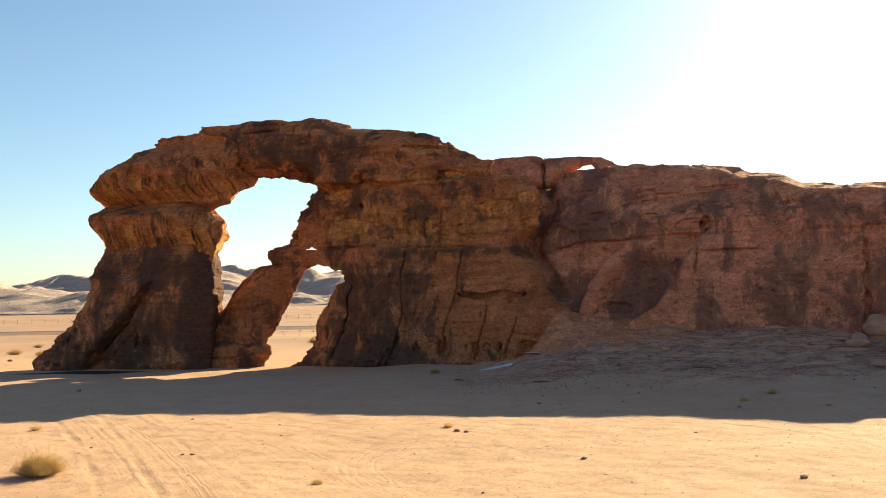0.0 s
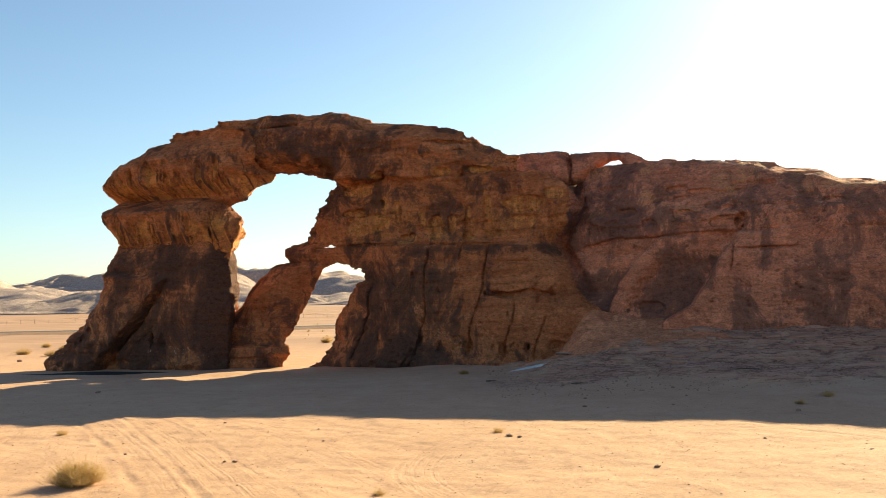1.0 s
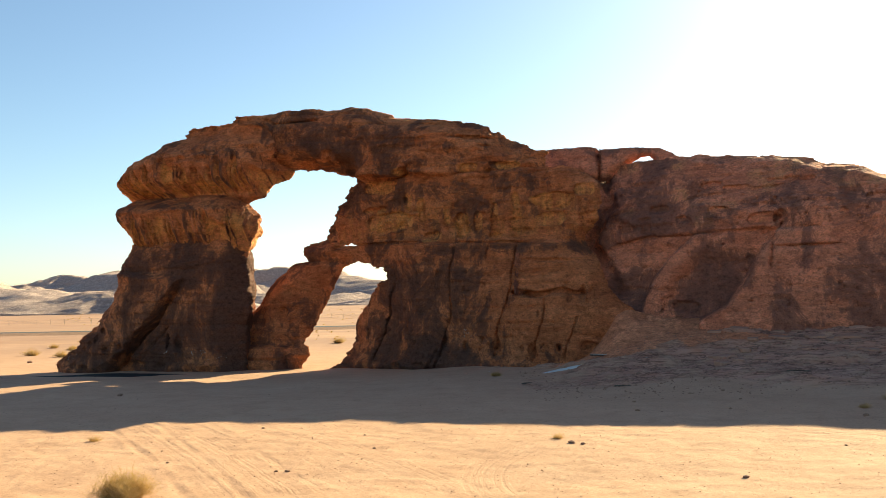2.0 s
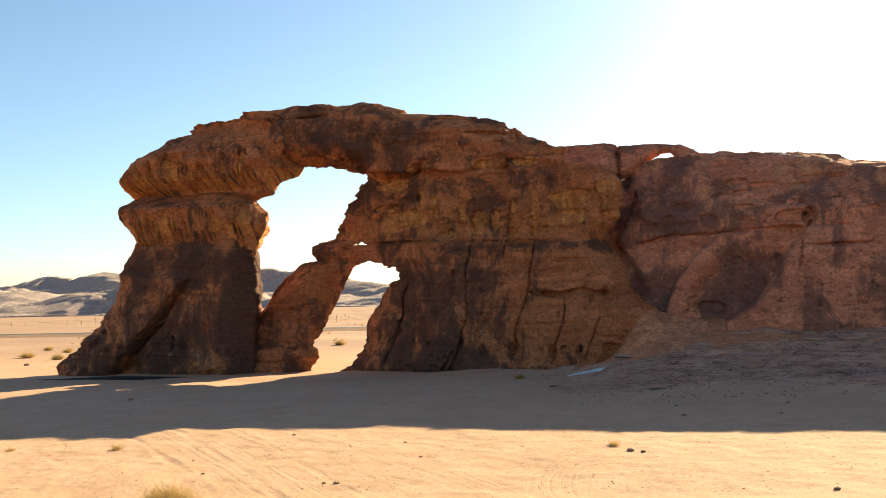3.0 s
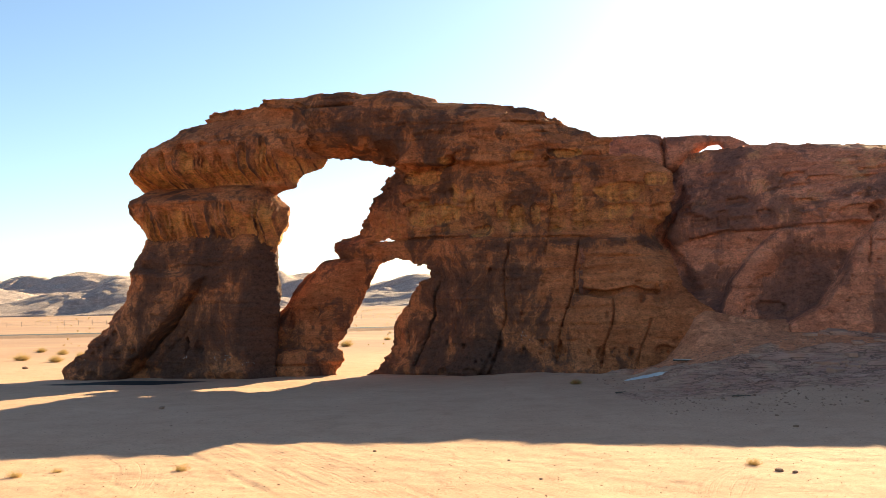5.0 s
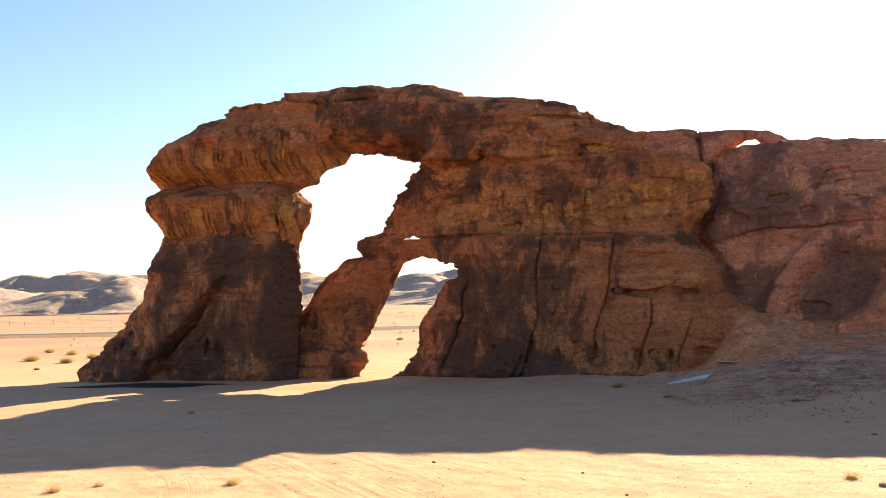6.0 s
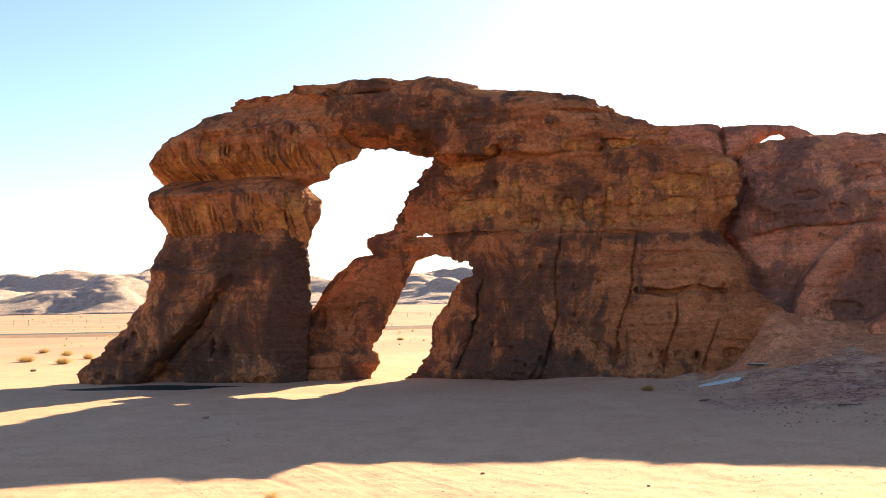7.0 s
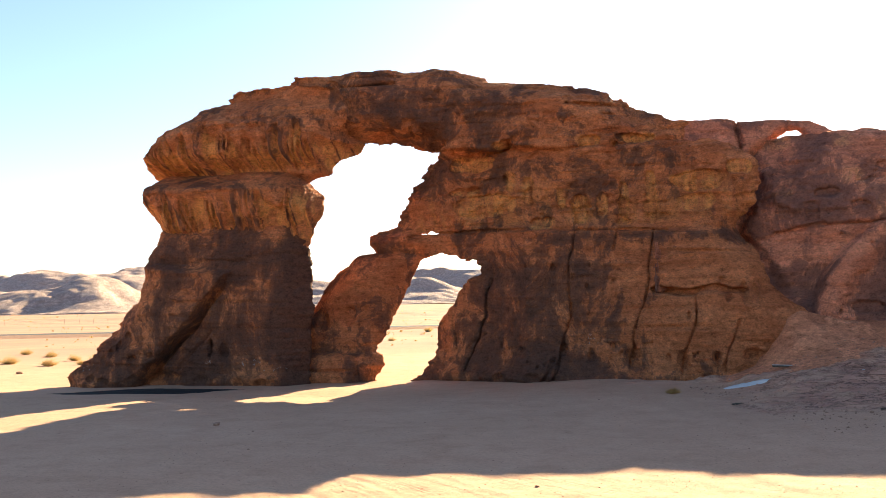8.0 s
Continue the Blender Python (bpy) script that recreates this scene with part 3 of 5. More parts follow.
RIM = [(10.8, 4.8, 0.5), (8.6, 7.2, 1.4), (6.5, 10.1, 2.6), (8.2, 13.5, 1.64), (6, 16, 2.5), (3.5, 17.3, 2.8), (-0.5, 19.3, 4.4), (-5, 21.2, 4.8), (-10.8, 22.2, 5.0), (-15, 23.3, 4.6), (-20, 23.2, 3.0), (-26, 22.1, 1.2), (-30.5, 21.5, 1.75),
       (-21, 18, 3.4), (-18, 18, 4.8), (-15, 17, 6.2), (-17, 15, 6.8), (-18.5, 12.5, 7.4), (-20.8, 10.3, 6.7), (-17, 8.8, 6.3), (-14.5, 9.2, 5.4), (-11.2, 8, 4.2), (-13.5, 6, 5.3), (-15.2, 3, 5.85), (-15.5, 1, 4.8), (-17, -0.5, 3.4)]
rock("body", FLANK + ROOF + OPENINGS, body_front, lambda u, z: 11.0 - 0.15 * np.clip(z - 12, 0, 12), lambda u, z: blend_of(u, z, RIM), arch, arch_stone, v_range=(-3, 12), seed=4, edge=1.9, taper=1.5,
     fresh=body_fresh, stain=body_stain_and_glare, broken=body_broken, holes=[[(-17.0, 10.62), (-16.4, 10.95), (-15.2, 11.0), (-14.9, 10.72)]])


def lean(z):
    return np.interp(z, [-1, 0, 1.6, 3, 5, 8, 9.5], [3.2, 3.2, 3.7, 4.7, 5.5, 6.0, 6.3])


def buttress_front(u, z):
    v = lean(z) - 1.6 - 0.5 * (1 - smooth(1.5, 1.8, z + 0.1 * noise3(u * 0.7, 0.0, 1.0, 29))) + pocket(u, z, -21.6, 4.6, 0.6, 0.7, 0.5) + pocket(u, z, -20.2, 4.4, 0.5, 0.8, 0.4) + pocket(u, z, -23.6, 4.0, 0.5, 0.9, 0.4) + pocket(u, z, -20.6, 6.6, 0.7, 0.5, 0.3)
    return v + 0.5 * smooth(1.75, 1.9, z) * (1 - smooth(1.9, 3.0, z)) + crack(u, z, [(-19.8, 1.8), (-20.2, 0.9), (-20.0, -0.3)], 0.5, 0.10) + crack(u, z, [(-24.5, 0.6), (-20.3, 0.6)], 0.3, 0.10)


rock("buttress", [(-26.6, -1.7), (-26.6, 2.6), (-26.0, 4.4), (-25.2, 5.3), (-24.5, 6.5), (-24.0, 7.3), (-23.2, 8.0), (-22.1, 8.8), (-21.5, 9.2), (-20.0, 9.5), (-18.0, 10.0), (-16.2, 9.3), (-16.8, 8.1), (-17.2, 6.9), (-17.9, 5.7),
                  (-18.3, 5.0), (-18.6, 4.0), (-19.0, 3.0), (-19.6, 2.0), (-18.9, 1.6), (-18.7, 0.9), (-19.1, 0.2), (-19.1, -0.5), (-19.2, -1.7)],
     buttress_front, lambda u, z: lean(z) + 4.0, lambda u, z: lean(z) + 0 * u, arch, arch_stone, v_range=(0, 11.5), seed=5, edge=2.2, taper=1.5, stain=0.02, broken=0.32, rough=0.7)


# ---- the long cliff ----
cliff = tagged(new("sandstone_cliff"), "long reddish sandstone cliff with smooth slabs and dark varnish", "cliff")
cliff.matrix_world = FIN


def cliff_zones(u, z):
    """How far a place lies right of the first slab's rim, right of the second mass's rim, and whether under the long ledge."""
    wave = 0.22 * noise3(u * 0.35, z * 0.35, 0.0, 15)
    first = u - np.interp(z, [4, 5.5, 6.9, 8.7, 10.1, 11], [11.2, 11.4, 12.0, 13.4, 15.1, 16.2]) + wave
    second = u - np.interp(z, [3.8, 4.2, 5.0, 6.3, 8.1, 9.6, 11], [15.6, 16.4, 17.9, 18.6, 19.8, 20.7, 21.4]) + wave
    low = 1 - smooth(-0.15, 0.15, z - np.interp(u, [6.8, 9.2, 11.5, 14.7, 36], [9.4, 9.8, 10.3, 10.4, 10.6]) + 0.4 * wave)
    return first, second, low


def cliff_front(u, z):
    first, second, low = cliff_zones(u, z)
    left, mass = 1 - smooth(-0.2, 0.2, first), smooth(-0.35, 0.2, second)
    upper = np.interp(u, [6, 9, 12, 16, 21, 24, 36], [4.4, 3.4, 2.5, 1.6, 0.25, -0.6, -2.4]) + 0.22 * np.clip(z - 10.4, 0, 2) + (0.62 + 0.16 * smooth(14, 20, u)) * np.clip(z - 12.0, 0, 9)
    hollow = 1.4 + 1.6 * smooth(4.6, 6.2, z) + (upper - 2.75) * smooth(7.0, 10.0, z)                   # smooth slab deep in the corner
    slab = np.interp(u, [11, 12.5, 14, 15.5, 18, 20], [0.9, 0.9, 0.8, 0.7, 0.6, 0.5]) + 0.13 * (z - 6) + 0.7 * smooth(1.2, 2.6, first) * (1 - smooth(8.0, 9.6, z))
    block = np.interp(u, [15, 18, 21, 24, 36], [-1.1, -1.4, -1.2, -1.7, -2.8]) + 0.06 * (z - 5) + 0.22 * np.clip(z - 7.5, 0, 4)
    lower = hollow * left + (1 - left) * (slab * (1 - mass) + block * mass)
    v = upper * (1 - low) + lower * low
    joint = u - np.interp(z, [4.8, 6.1, 7.2, 8.5, 10.1, 11.3, 13, 15.2, 16.5], [10.9, 9.5, 8.8, 8.1, 6.9, 7.5, 8.3, 8.0, 7.4])     # deep seam where the arch meets the cliff
    v = v + 1.5 * np.exp(-(joint / 0.5) ** 2) * (0.25 + 0.75 * smooth(7.5, 9.8, z)) * smooth(5.2, 6.5, z) * (1 - 0.5 * smooth(12.5, 15, z))
    v = v + crack(u, z, [(21.6, 11.0), (20.9, 9.9), (20.6, 7.8)], 0.5, 0.08) + crack(u, z, [(32.6, 9.5), (32.4, 4.0)], 0.5, 0.10) + crack(u, z, [(7.6, 17.5), (7.7, 14.5)], 0.5, 0.2)
    v = v + pocket(u, z, 23.3, 9.2, 2.2, 0.12, 0.5) + pocket(u, z, 21.5, 11.2, 0.4, 0.65, 0.6) + crack(u, z, [(9.2, 9.8), (11.5, 10.3), (14.7, 10.4), (24.0, 10.55)], 0.35, 0.10) + crack(u, z, [(14.5, 13.2), (18.5, 13.6), (24.0, 14.2)], 0.25, 0.10)
    for cu, cz, ru, rz in ((17.2, 12.0, 0.9, 0.4), (20.3, 11.3, 1.2, 0.4), (11.6, 11.3, 0.5, 0.7), (14.4, 11.6, 0.7, 0.3), (14.5, 4.9, 1.0, 0.45), (9.9, 11.2, 0.6, 0.5), (8.9, 12.0, 0.6, 0.45), (18.5, 13.9, 1.1, 0.25),
                           (22.4, 14.3, 1.8, 0.25), (16.5, 14.3, 0.9, 0.3), (28.0, 12.5, 0.8, 0.35), (12.6, 12.6, 0.8, 0.4)):
        v = v + 0.35 * alcove(u, z, cu, cz, ru, rz)
    holes = random.Random(31)
    for k in range(80):
        cu, cz, r = holes.uniform(15, 35), holes.gauss(12.4, 0.7), holes.uniform(0.05, 0.13)
        v = v + pocket(u, z, cu, cz - 0.03 * (cu - 20), r * 1.3, r, 0.2)
    for k in range(60):
        cu, cz, r = holes.uniform(11, 35), holes.uniform(4, 11), holes.uniform(0.05, 0.12)
        v = v + pocket(u, z, cu, cz, r * 1.4, r, 0.3)
    for cz in (11.6, 12.9, 14.1, 15.2, 16.0):
        v = v + 0.16 * smooth(-0.08, 0.08, z - cz + 0.03 * (u - 20) + 0.5 * noise3(u * 0.22, cz, 0.0, 9)) * smooth(-0.2, 0.3, noise3(u * 0.25, cz * 3, 0.0, 10))
    return v


def cliff_stain_and_shade(u, z):
    first, second, low = cliff_zones(u, z)
    left = 1 - smooth(-0.25, 0.2, first)
    # varnish zones, with the hollow's shade and the lit rim put into them
    out = low * left * 0.07 * (1 - smooth(6.5, 8.5, z)) - 0.03 * low * left * smooth(7, 9, z)
    out = out + low * (1 - left) * (1 - smooth(-0.4, 0.1, second)) * 0.06 * smooth(2.3, 3.4, first) * (1 - smooth(8.4, 9.4, z)) - 0.04 * low * smooth(0, 0.5, first) * (1 - smooth(1.4, 2.6, first))
    out = out + 0.02 * smooth(0.5, 3, second) * (1 - smooth(6.0, 7.5, z)) + 0.03 * (1 - low) * (1 - smooth(12, 16, u))
    return out + 0.035 * np.exp(-((z - 12.2) / 1.0) ** 2)


rock("cliff_face", [(1.5, -1.0), (1.5, 16.4), (7.3, 16.8), (11.9, 16.95), (13.6, 17.1), (15.7, 17.1), (18.9, 16.85), (22.5, 16.45), (24.0, 16.1), (25.1, 15.6), (27.5, 15.2), (28.7, 14.5), (30.7, 14.25), (34.6, 14.1), (38.5, 14.0), (38.5, -1.0)],
     cliff_front, lambda u, z: 12.5 + 0 * u, lambda u, z: np.interp(u, [10, 18, 24, 28, 36], [6.4, 6.0, 5.4, 4.4, 3.7]) * smooth(8, 15, z) + 0.3 * (1 - smooth(8, 15, z)), cliff, cliff_stone, h=0.12, v_range=(-4.5, 13), seed=8, edge=1.0, rough=0.6, broken=lambda u, z: 0.30 + 0.35 * smooth(10.2, 11.0, z),
     stain=cliff_stain_and_shade, fresh=lambda u, z: 0.6 * smooth(0.35, 0.7, noise3(u * 0.5, z * 0.8, 3.0, 88)) * smooth(10, 10.6, z))
rock("cliff_end", [(36.0, -1.0), (36.0, 14.0), (44.0, 14.0), (52.0, 13.2), (60.0, 12.8), (75.0, 9.0), (82.0, 4.0), (84.0, -1.0)],
     lambda u, z: -2.4 + 0.12 * np.clip(z - 3, 0, 20) + 0.4 * np.clip(z - 11, 0, 10) - 0.06 * np.clip(u - 36, 0, 60), lambda u, z: 11.5 + 0 * u, lambda u, z: 3.0 + 0 * u, cliff, cliff_stone, h=0.35,
     v_range=(-7, 14), seed=9, edge=2.0, rough=0.6)
rock("cap_slab", [(-1.0, 17.4), (0.0, 18.5), (2.9, 18.6), (6.1, 18.65), (7.5, 18.3), (9.0, 18.25), (10.8, 18.35), (12.3, 18.2), (13.3, 17.8), (13.9, 17.4), (13.6, 16.4), (11.7, 16.6), (11.55, 17.25), (11.3, 17.5), (10.6, 17.42), (10.1, 17.1),
                  (9.3, 16.6), (7.9, 15.4), (6.0, 15.6), (3.0, 16.5), (0, 16.5)],
     lambda u, z: 6.3 + 0.35 * np.clip(z - 16.5, 0, 3) + 0.9 * smooth(9, 11, u) + crack(u, z, [(7.2, 19.5), (7.3, 15.0)], 0.9, 0.14), lambda u, z: 11.5 + 0 * u, lambda u, z: 7.2 + 0.8 * smooth(9, 11, u), cliff, cliff_stone,
     h=0.12, v_range=(5, 12.5), seed=9, edge=0.7, rough=0.45)


# ---- ground ----
def to_fin(x, y):
    c, s = math.cos(radians(20)), math.sin(radians(20))
    return x * c - (y - 77.5) * s, x * s + (y - 77.5) * c


def rut(x, y, path, depth, width=0.12):
    """A wheel rut with raised shoulders along a bent line."""
    best = np.full(x.shape, 1e9, np.float32)
    near = (x > min(p[0] for p in path) - 2) & (x < max(p[0] for p in path) + 2) & (y > min(p[1] for p in path) - 2) & (y < max(p[1] for p in path) + 2)
    if not near.any():
        return best * 0
    px, py = x[near], y[near]
    d = np.full(px.shape, 1e9, np.float32)
    wob = 0.10 * noise3(px * 0.35, py * 0.35, 0.2, 71)
    for (ax, ay), (bx, by) in zip(path, path[1:]):
        t = np.clip(((px - ax) * (bx - ax) + (py - ay) * (by - ay)) / ((bx - ax) ** 2 + (by - ay) ** 2), 0, 1)
        d = np.minimum(d, np.hypot(px - ax - t * (bx - ax), py - ay - t * (by - ay)))
    d = d + wob
    worn = 0.45 + 0.55 * smooth(-0.4, 0.4, noise3(px * 0.8, py * 0.8, 0.9, 72))
    best = np.zeros(x.shape, np.float32)
    best[near] = depth * worn * (0.7 * np.exp(-((np.abs(d) - 2.0 * width) / width) ** 2) - np.exp(-(d / width) ** 2))
    return best


def arc(cx, cy, r, a0, a1, n=14):
    return [(cx + r * math.cos(radians(a0 + (a1 - a0) * k / n)), cy + r * math.sin(radians(a0 + (a1 - a0) * k / n))) for k in range(n + 1)]


RUTS = [([(-26, 56.3), (-19.6, 46.4), (-14.6, 37.1), (-11.2, 29.7), (-9.0, 24.3)], 0.09), ([(-23.5, 56.3), (-17.3, 46.5), (-12.2, 35.9), (-9.6, 30.1), (-7.2, 24.3)], 0.10),
        ([(-20, 54.3), (-15.0, 46.8), (-9.6, 35.3), (-6.0, 28.3)], 0.05), ([(-26, 48.3), (-16.2, 44.8), (-6, 42.3), (6, 41.9), (20, 43.3)], 0.03),
        ([(-24, 42.3), (-20.5, 38.3), (-19.2, 32.3)], 0.05), ([(-22.6, 43.3), (-18.9, 38.3), (-17.6, 32.3)], 0.04),
        (arc(6.5, 33.3, 9.0, -10, 75), 0.05), (arc(6.5, 33.3, 10.6, -5, 70), 0.05), (arc(14, 24.3, 12, 60, 150), 0.035)]


def toe_height(u, v):
    """The bare rock skirt that runs out from the arch's foot to the cliff."""
    top = np.interp(u, [5, 8, 10.8, 13, 16, 20, 24, 30], [4.0, 4.5, 4.3, 3.8, 3.6, 3.1, 3.1, 3.1])
    foot = np.interp(u, [4, 8, 13, 19, 24], [0.2, 1.0, 1.6, 2.3, 2.2])
    t = (v + 4.6 + 0.8 * fbm(u * 0.25, v * 0.2, 4.4, 3, 87)) / 4.4
    return foot + (top - foot) * np.clip(np.where(t > 0, t ** 1.0, t * 1.6), -1.5, 1.1) - 5.0 * (1 - smooth(5.5, 10.5, u)) - 3.0 * smooth(24, 34, u)


def ground_height(x, y):
    x, y = np.asarray(x, np.float32), np.asarray(y, np.float32)
    u, v = to_fin(x, y)
    z = -0.15 + 0.15 * fbm(x * 0.03, y * 0.03, 0.7, 3, 60) + 0.05 * fbm(x * 0.3, y * 0.3, 2.2, 3, 61)
    z = z + 0.40 * smooth(-6, -16, v) + 0.55 * smooth(-12, 1, u) * smooth(-16, -6, v) - 0.20 * (1 - smooth(-20, -10, u)) * smooth(-6, 0, v)
    rise = np.interp(v, [-30, -20, -14, -6, 0, 3], [0, 0.2, 0.6, 1.5, 3.3, 4.0])
    z = z + rise * smooth(4, 14, u + 0.35 * np.clip(v + 6, -20, 0))
    z = z - 0.15 * smooth(-26, -40, u) * smooth(-14, -2, v)
    toe = toe_height(u, v) - z
    z = z + np.where(np.abs(toe) < 0.5, (toe + 0.5) ** 2 / 2, np.clip(toe, 0, 9)) * (v < 6) * (v > -12)
    for path, depth in RUTS:
        z = z + rut(x, y, path, 0.32 * depth)
    z = z + 0.022 * np.clip(fbm(x * 1.7, y * 1.7, 6.1, 2, 66), -0.3, 1) * (1 - smooth(0, 4, rise))
    far = np.hypot(x, y)
    z = z * (1 - smooth(250, 500, far)) + smooth(300, 2500, far) * 1.0
    return z


def axis(lo, hi, step, reach, grow=1.13):
    a = list(np.arange(lo, hi + step / 2, step))
    s = step
    while a[-1] < reach:
        s *= grow
        a.append(a[-1] + s)
    s = step
    while a[0] > -reach:
        s *= grow
        a.insert(0, a[0] - s)
    return np.array(a)


def sheet(xs, ys, height):
    xx, yy = np.meshgrid(xs, ys, indexing="ij")
    verts = np.stack([xx, yy, height(xx, yy)], -1).reshape(-1, 3)
    i = np.arange(len(xs) * len(ys)).reshape(len(xs), len(ys))
    return verts, np.stack([i[:-1, :-1], i[1:, :-1], i[1:, 1:], i[:-1, 1:]], -1).reshape(-1, 4)


def sand_material():
    m, nt, b = material("desert_sand")
    big = tex_noise(nt, mapped(nt, (0.06, 0.06, 0.06)), 1.0, 6, 0.6, 0.3)
    mid = tex_noise(nt, mapped(nt, (0.5, 0.5, 0.5)), 1.0, 8, 0.65)
    grain = tex_noise(nt, mapped(nt, (1, 1, 1)), 9.0, 8, 0.75)
    col = mix(nt, ramp(nt, big, (0.3, 0.0), (0.7, 1.0)), (0.47, 0.274, 0.174), (0.54, 0.330, 0.216))
    col = mix(nt, ramp(nt, mid, (0.35, 0.0), (0.7, 0.5)), col, (0.41, 0.230, 0.142))
    col = mix(nt, 0.6, col, ramp(nt, grain, (0.28, 0.5), (0.5, 1.0), (0.7, 1.2)), "MULTIPLY")
    scuff = tex_noise(nt, mapped(nt, (0.5, 0.7, 0.5)), 1.0, 9, 0.76, 0.6)
    col = mix(nt, ramp(nt, scuff, (0.50, 0.0), (0.62, 0.35)), col, (0.34, 0.18, 0.108))
    crumbs = tex_noise(nt, mapped(nt, (1, 1, 1)), 4.5, 4, 0.6)
    col = mix(nt, ramp(nt, crumbs, (0.66, 0.0), (0.69, 0.6)), col, (0.20, 0.10, 0.065))
    stone = nt.nodes.new("ShaderNodeAttribute")
    stone.attribute_name = "stony"
    beds = tex_noise(nt, mapped(nt, (0.35, 0.5, 3.0)), 1.0, 8, 0.7, 0.6)
    rocky = mix(nt, ramp(nt, beds, (0.35, 0.0), (0.65, 1.0)), (0.36, 0.168, 0.115), (0.50, 0.270, 0.19))
    lines = tex_noise(nt, mapped(nt, (0.28, 0.9, 4.0)), 1.0, 7, 0.62, 1.2)
    rocky = mix(nt, 1.0, rocky, ramp(nt, lines, (0.46, 1.0), (0.492, 0.40), (0.508, 0.40), (0.54, 1.0)), "MULTIPLY")
    cover = maths(nt, "MULTIPLY", stone.outputs["Fac"], ramp(nt, mid, (0.36, 0.25), (0.52, 1.0)))
    col = mix(nt, cover, col, rocky)
    skirt = nt.nodes.new("ShaderNodeAttribute")
    skirt.attribute_name = "skirt"
    bare = mix(nt, ramp(nt, beds, (0.38, 0.0), (0.62, 1.0)), (0.42, 0.155, 0.078), (0.51, 0.215, 0.115))
    bare = mix(nt, 1.0, bare, ramp(nt, lines, (0.47, 1.0), (0.495, 0.6), (0.505, 0.6), (0.53, 1.0)), "MULTIPLY")
    col = mix(nt, skirt.outputs["Fac"], col, bare)
    # the plain far behind gets a darker, mottled tone
    far_plain = nt.nodes.new("ShaderNodeAttribute")
    far_plain.attribute_name = "far_plain"
    far_mottle = tex_noise(nt, mapped(nt, (0.012, 0.05, 0.05)), 1.0, 7, 0.68, 0.3)
    col = mix(nt, maths(nt, "MULTIPLY", far_plain.outputs["Fac"], ramp(nt, far_mottle, (0.36, 0.25), (0.55, 1.0))), col, mix(nt, ramp(nt, big, (0.3, 0.0), (0.7, 1.0)), (0.31, 0.178, 0.122), (0.38, 0.228, 0.160)))
    nt.links.new(col, b.inputs["Base Color"])
    b.inputs["Roughness"].default_value = 0.95
    b.inputs["Specular IOR Level"].default_value = 0.1
    tracks = None
    for cx, cy, r0, half, freq in ((-190.7, -52.7, 200.6, 2.6, 3.2), (6.5, 33.3, 9.8, 1.1, 4.0), (-188.0, -61.7, 206.5, 1.2, 4.0), (-34.0, 38.3, 14.5, 0.9, 4.0), (14.0, 22.0, 17.0, 0.9, 4.0), (40.0, 120.0, 84.0, 1.4, 3.0)):
        spot = nt.nodes.new("ShaderNodeVectorMath")
        spot.operation = "DISTANCE"
        flat = nt.nodes.new("ShaderNodeVectorMath")
        flat.operation = "MULTIPLY"
        flat.inputs[1].default_value = (1, 1, 0)
        nt.links.new(nt.nodes.new("ShaderNodeTexCoord").outputs["Object"], flat.inputs[0])
        nt.links.new(flat.outputs[0], spot.inputs[0])
        spot.inputs[1].default_value = (cx, cy, 0)
        r = maths(nt, "ADD", spot.outputs["Value"], maths(nt, "MULTIPLY", mid, 0.25))
        line = nt.nodes.new("ShaderNodeTexNoise")
        line.noise_dimensions = "1D"
        line.inputs["Scale"].default_value, line.inputs["Detail"].default_value = freq, 2.5
        nt.links.new(r, line.inputs["W"])
        near = maths(nt, "SUBTRACT", 1.0, maths(nt, "DIVIDE", maths(nt, "ABSOLUTE", maths(nt, "SUBTRACT", r, r0)), half))
        mask = ramp(nt, near, (0.0, 0.0), (0.4, 1.0))
        one = maths(nt, "MULTIPLY", mask, maths(nt, "SUBTRACT", ramp(nt, line.outputs[0], (0.42, 0.0), (0.5, 1.0)), 1.0))
        tracks = one if tracks is None else maths(nt, "MINIMUM", tracks, one)
    tread = ramp(nt, tex_noise(nt, mapped(nt, (1, 1, 1)), 3.5, 3, 0.6), (0.35, 0.15), (0.6, 1.0))
    dents = ramp(nt, tex_noise(nt, mapped(nt, (1.0, 1.6, 1.0)), 1.7, 5, 0.6, 0.8), (0.36, 0.0), (0.46, 1.0))
    tall = maths(nt, "ADD", maths(nt, "MULTIPLY", mid, 0.9), maths(nt, "MULTIPLY", grain, 0.22))
    tall = maths(nt, "ADD", tall, maths(nt, "MULTIPLY", maths(nt, "MULTIPLY", tracks, tread), 0.13))
    tall = maths(nt, "ADD", tall, maths(nt, "MULTIPLY", dents, 0.08))
    tall = maths(nt, "ADD", tall, maths(nt, "MULTIPLY", maths(nt, "MULTIPLY", stone.outputs["Fac"], beds), 1.6))
    bump(nt, b, tall, 0.6, 0.12)
    return m


sand = sand_material()
def stoniness(x, y):
    """Where bare bedrock shows through the sand below the cliff."""
    u, v = to_fin(x, y)
    edge = v + 13 + 4.5 * smooth(8, 14, u) + 4.0 * fbm(u * 0.12, v * 0.2, 4.0, 4, 80) - 0.25 * np.clip(u - 10, -8, 20)
    return smooth(-1.5, 2.5, edge) * smooth(3, 9, u + 5.0 * smooth(-7, -3, v) + 2.5 * fbm(u * 0.2, v * 0.2, 8.0, 3, 81))


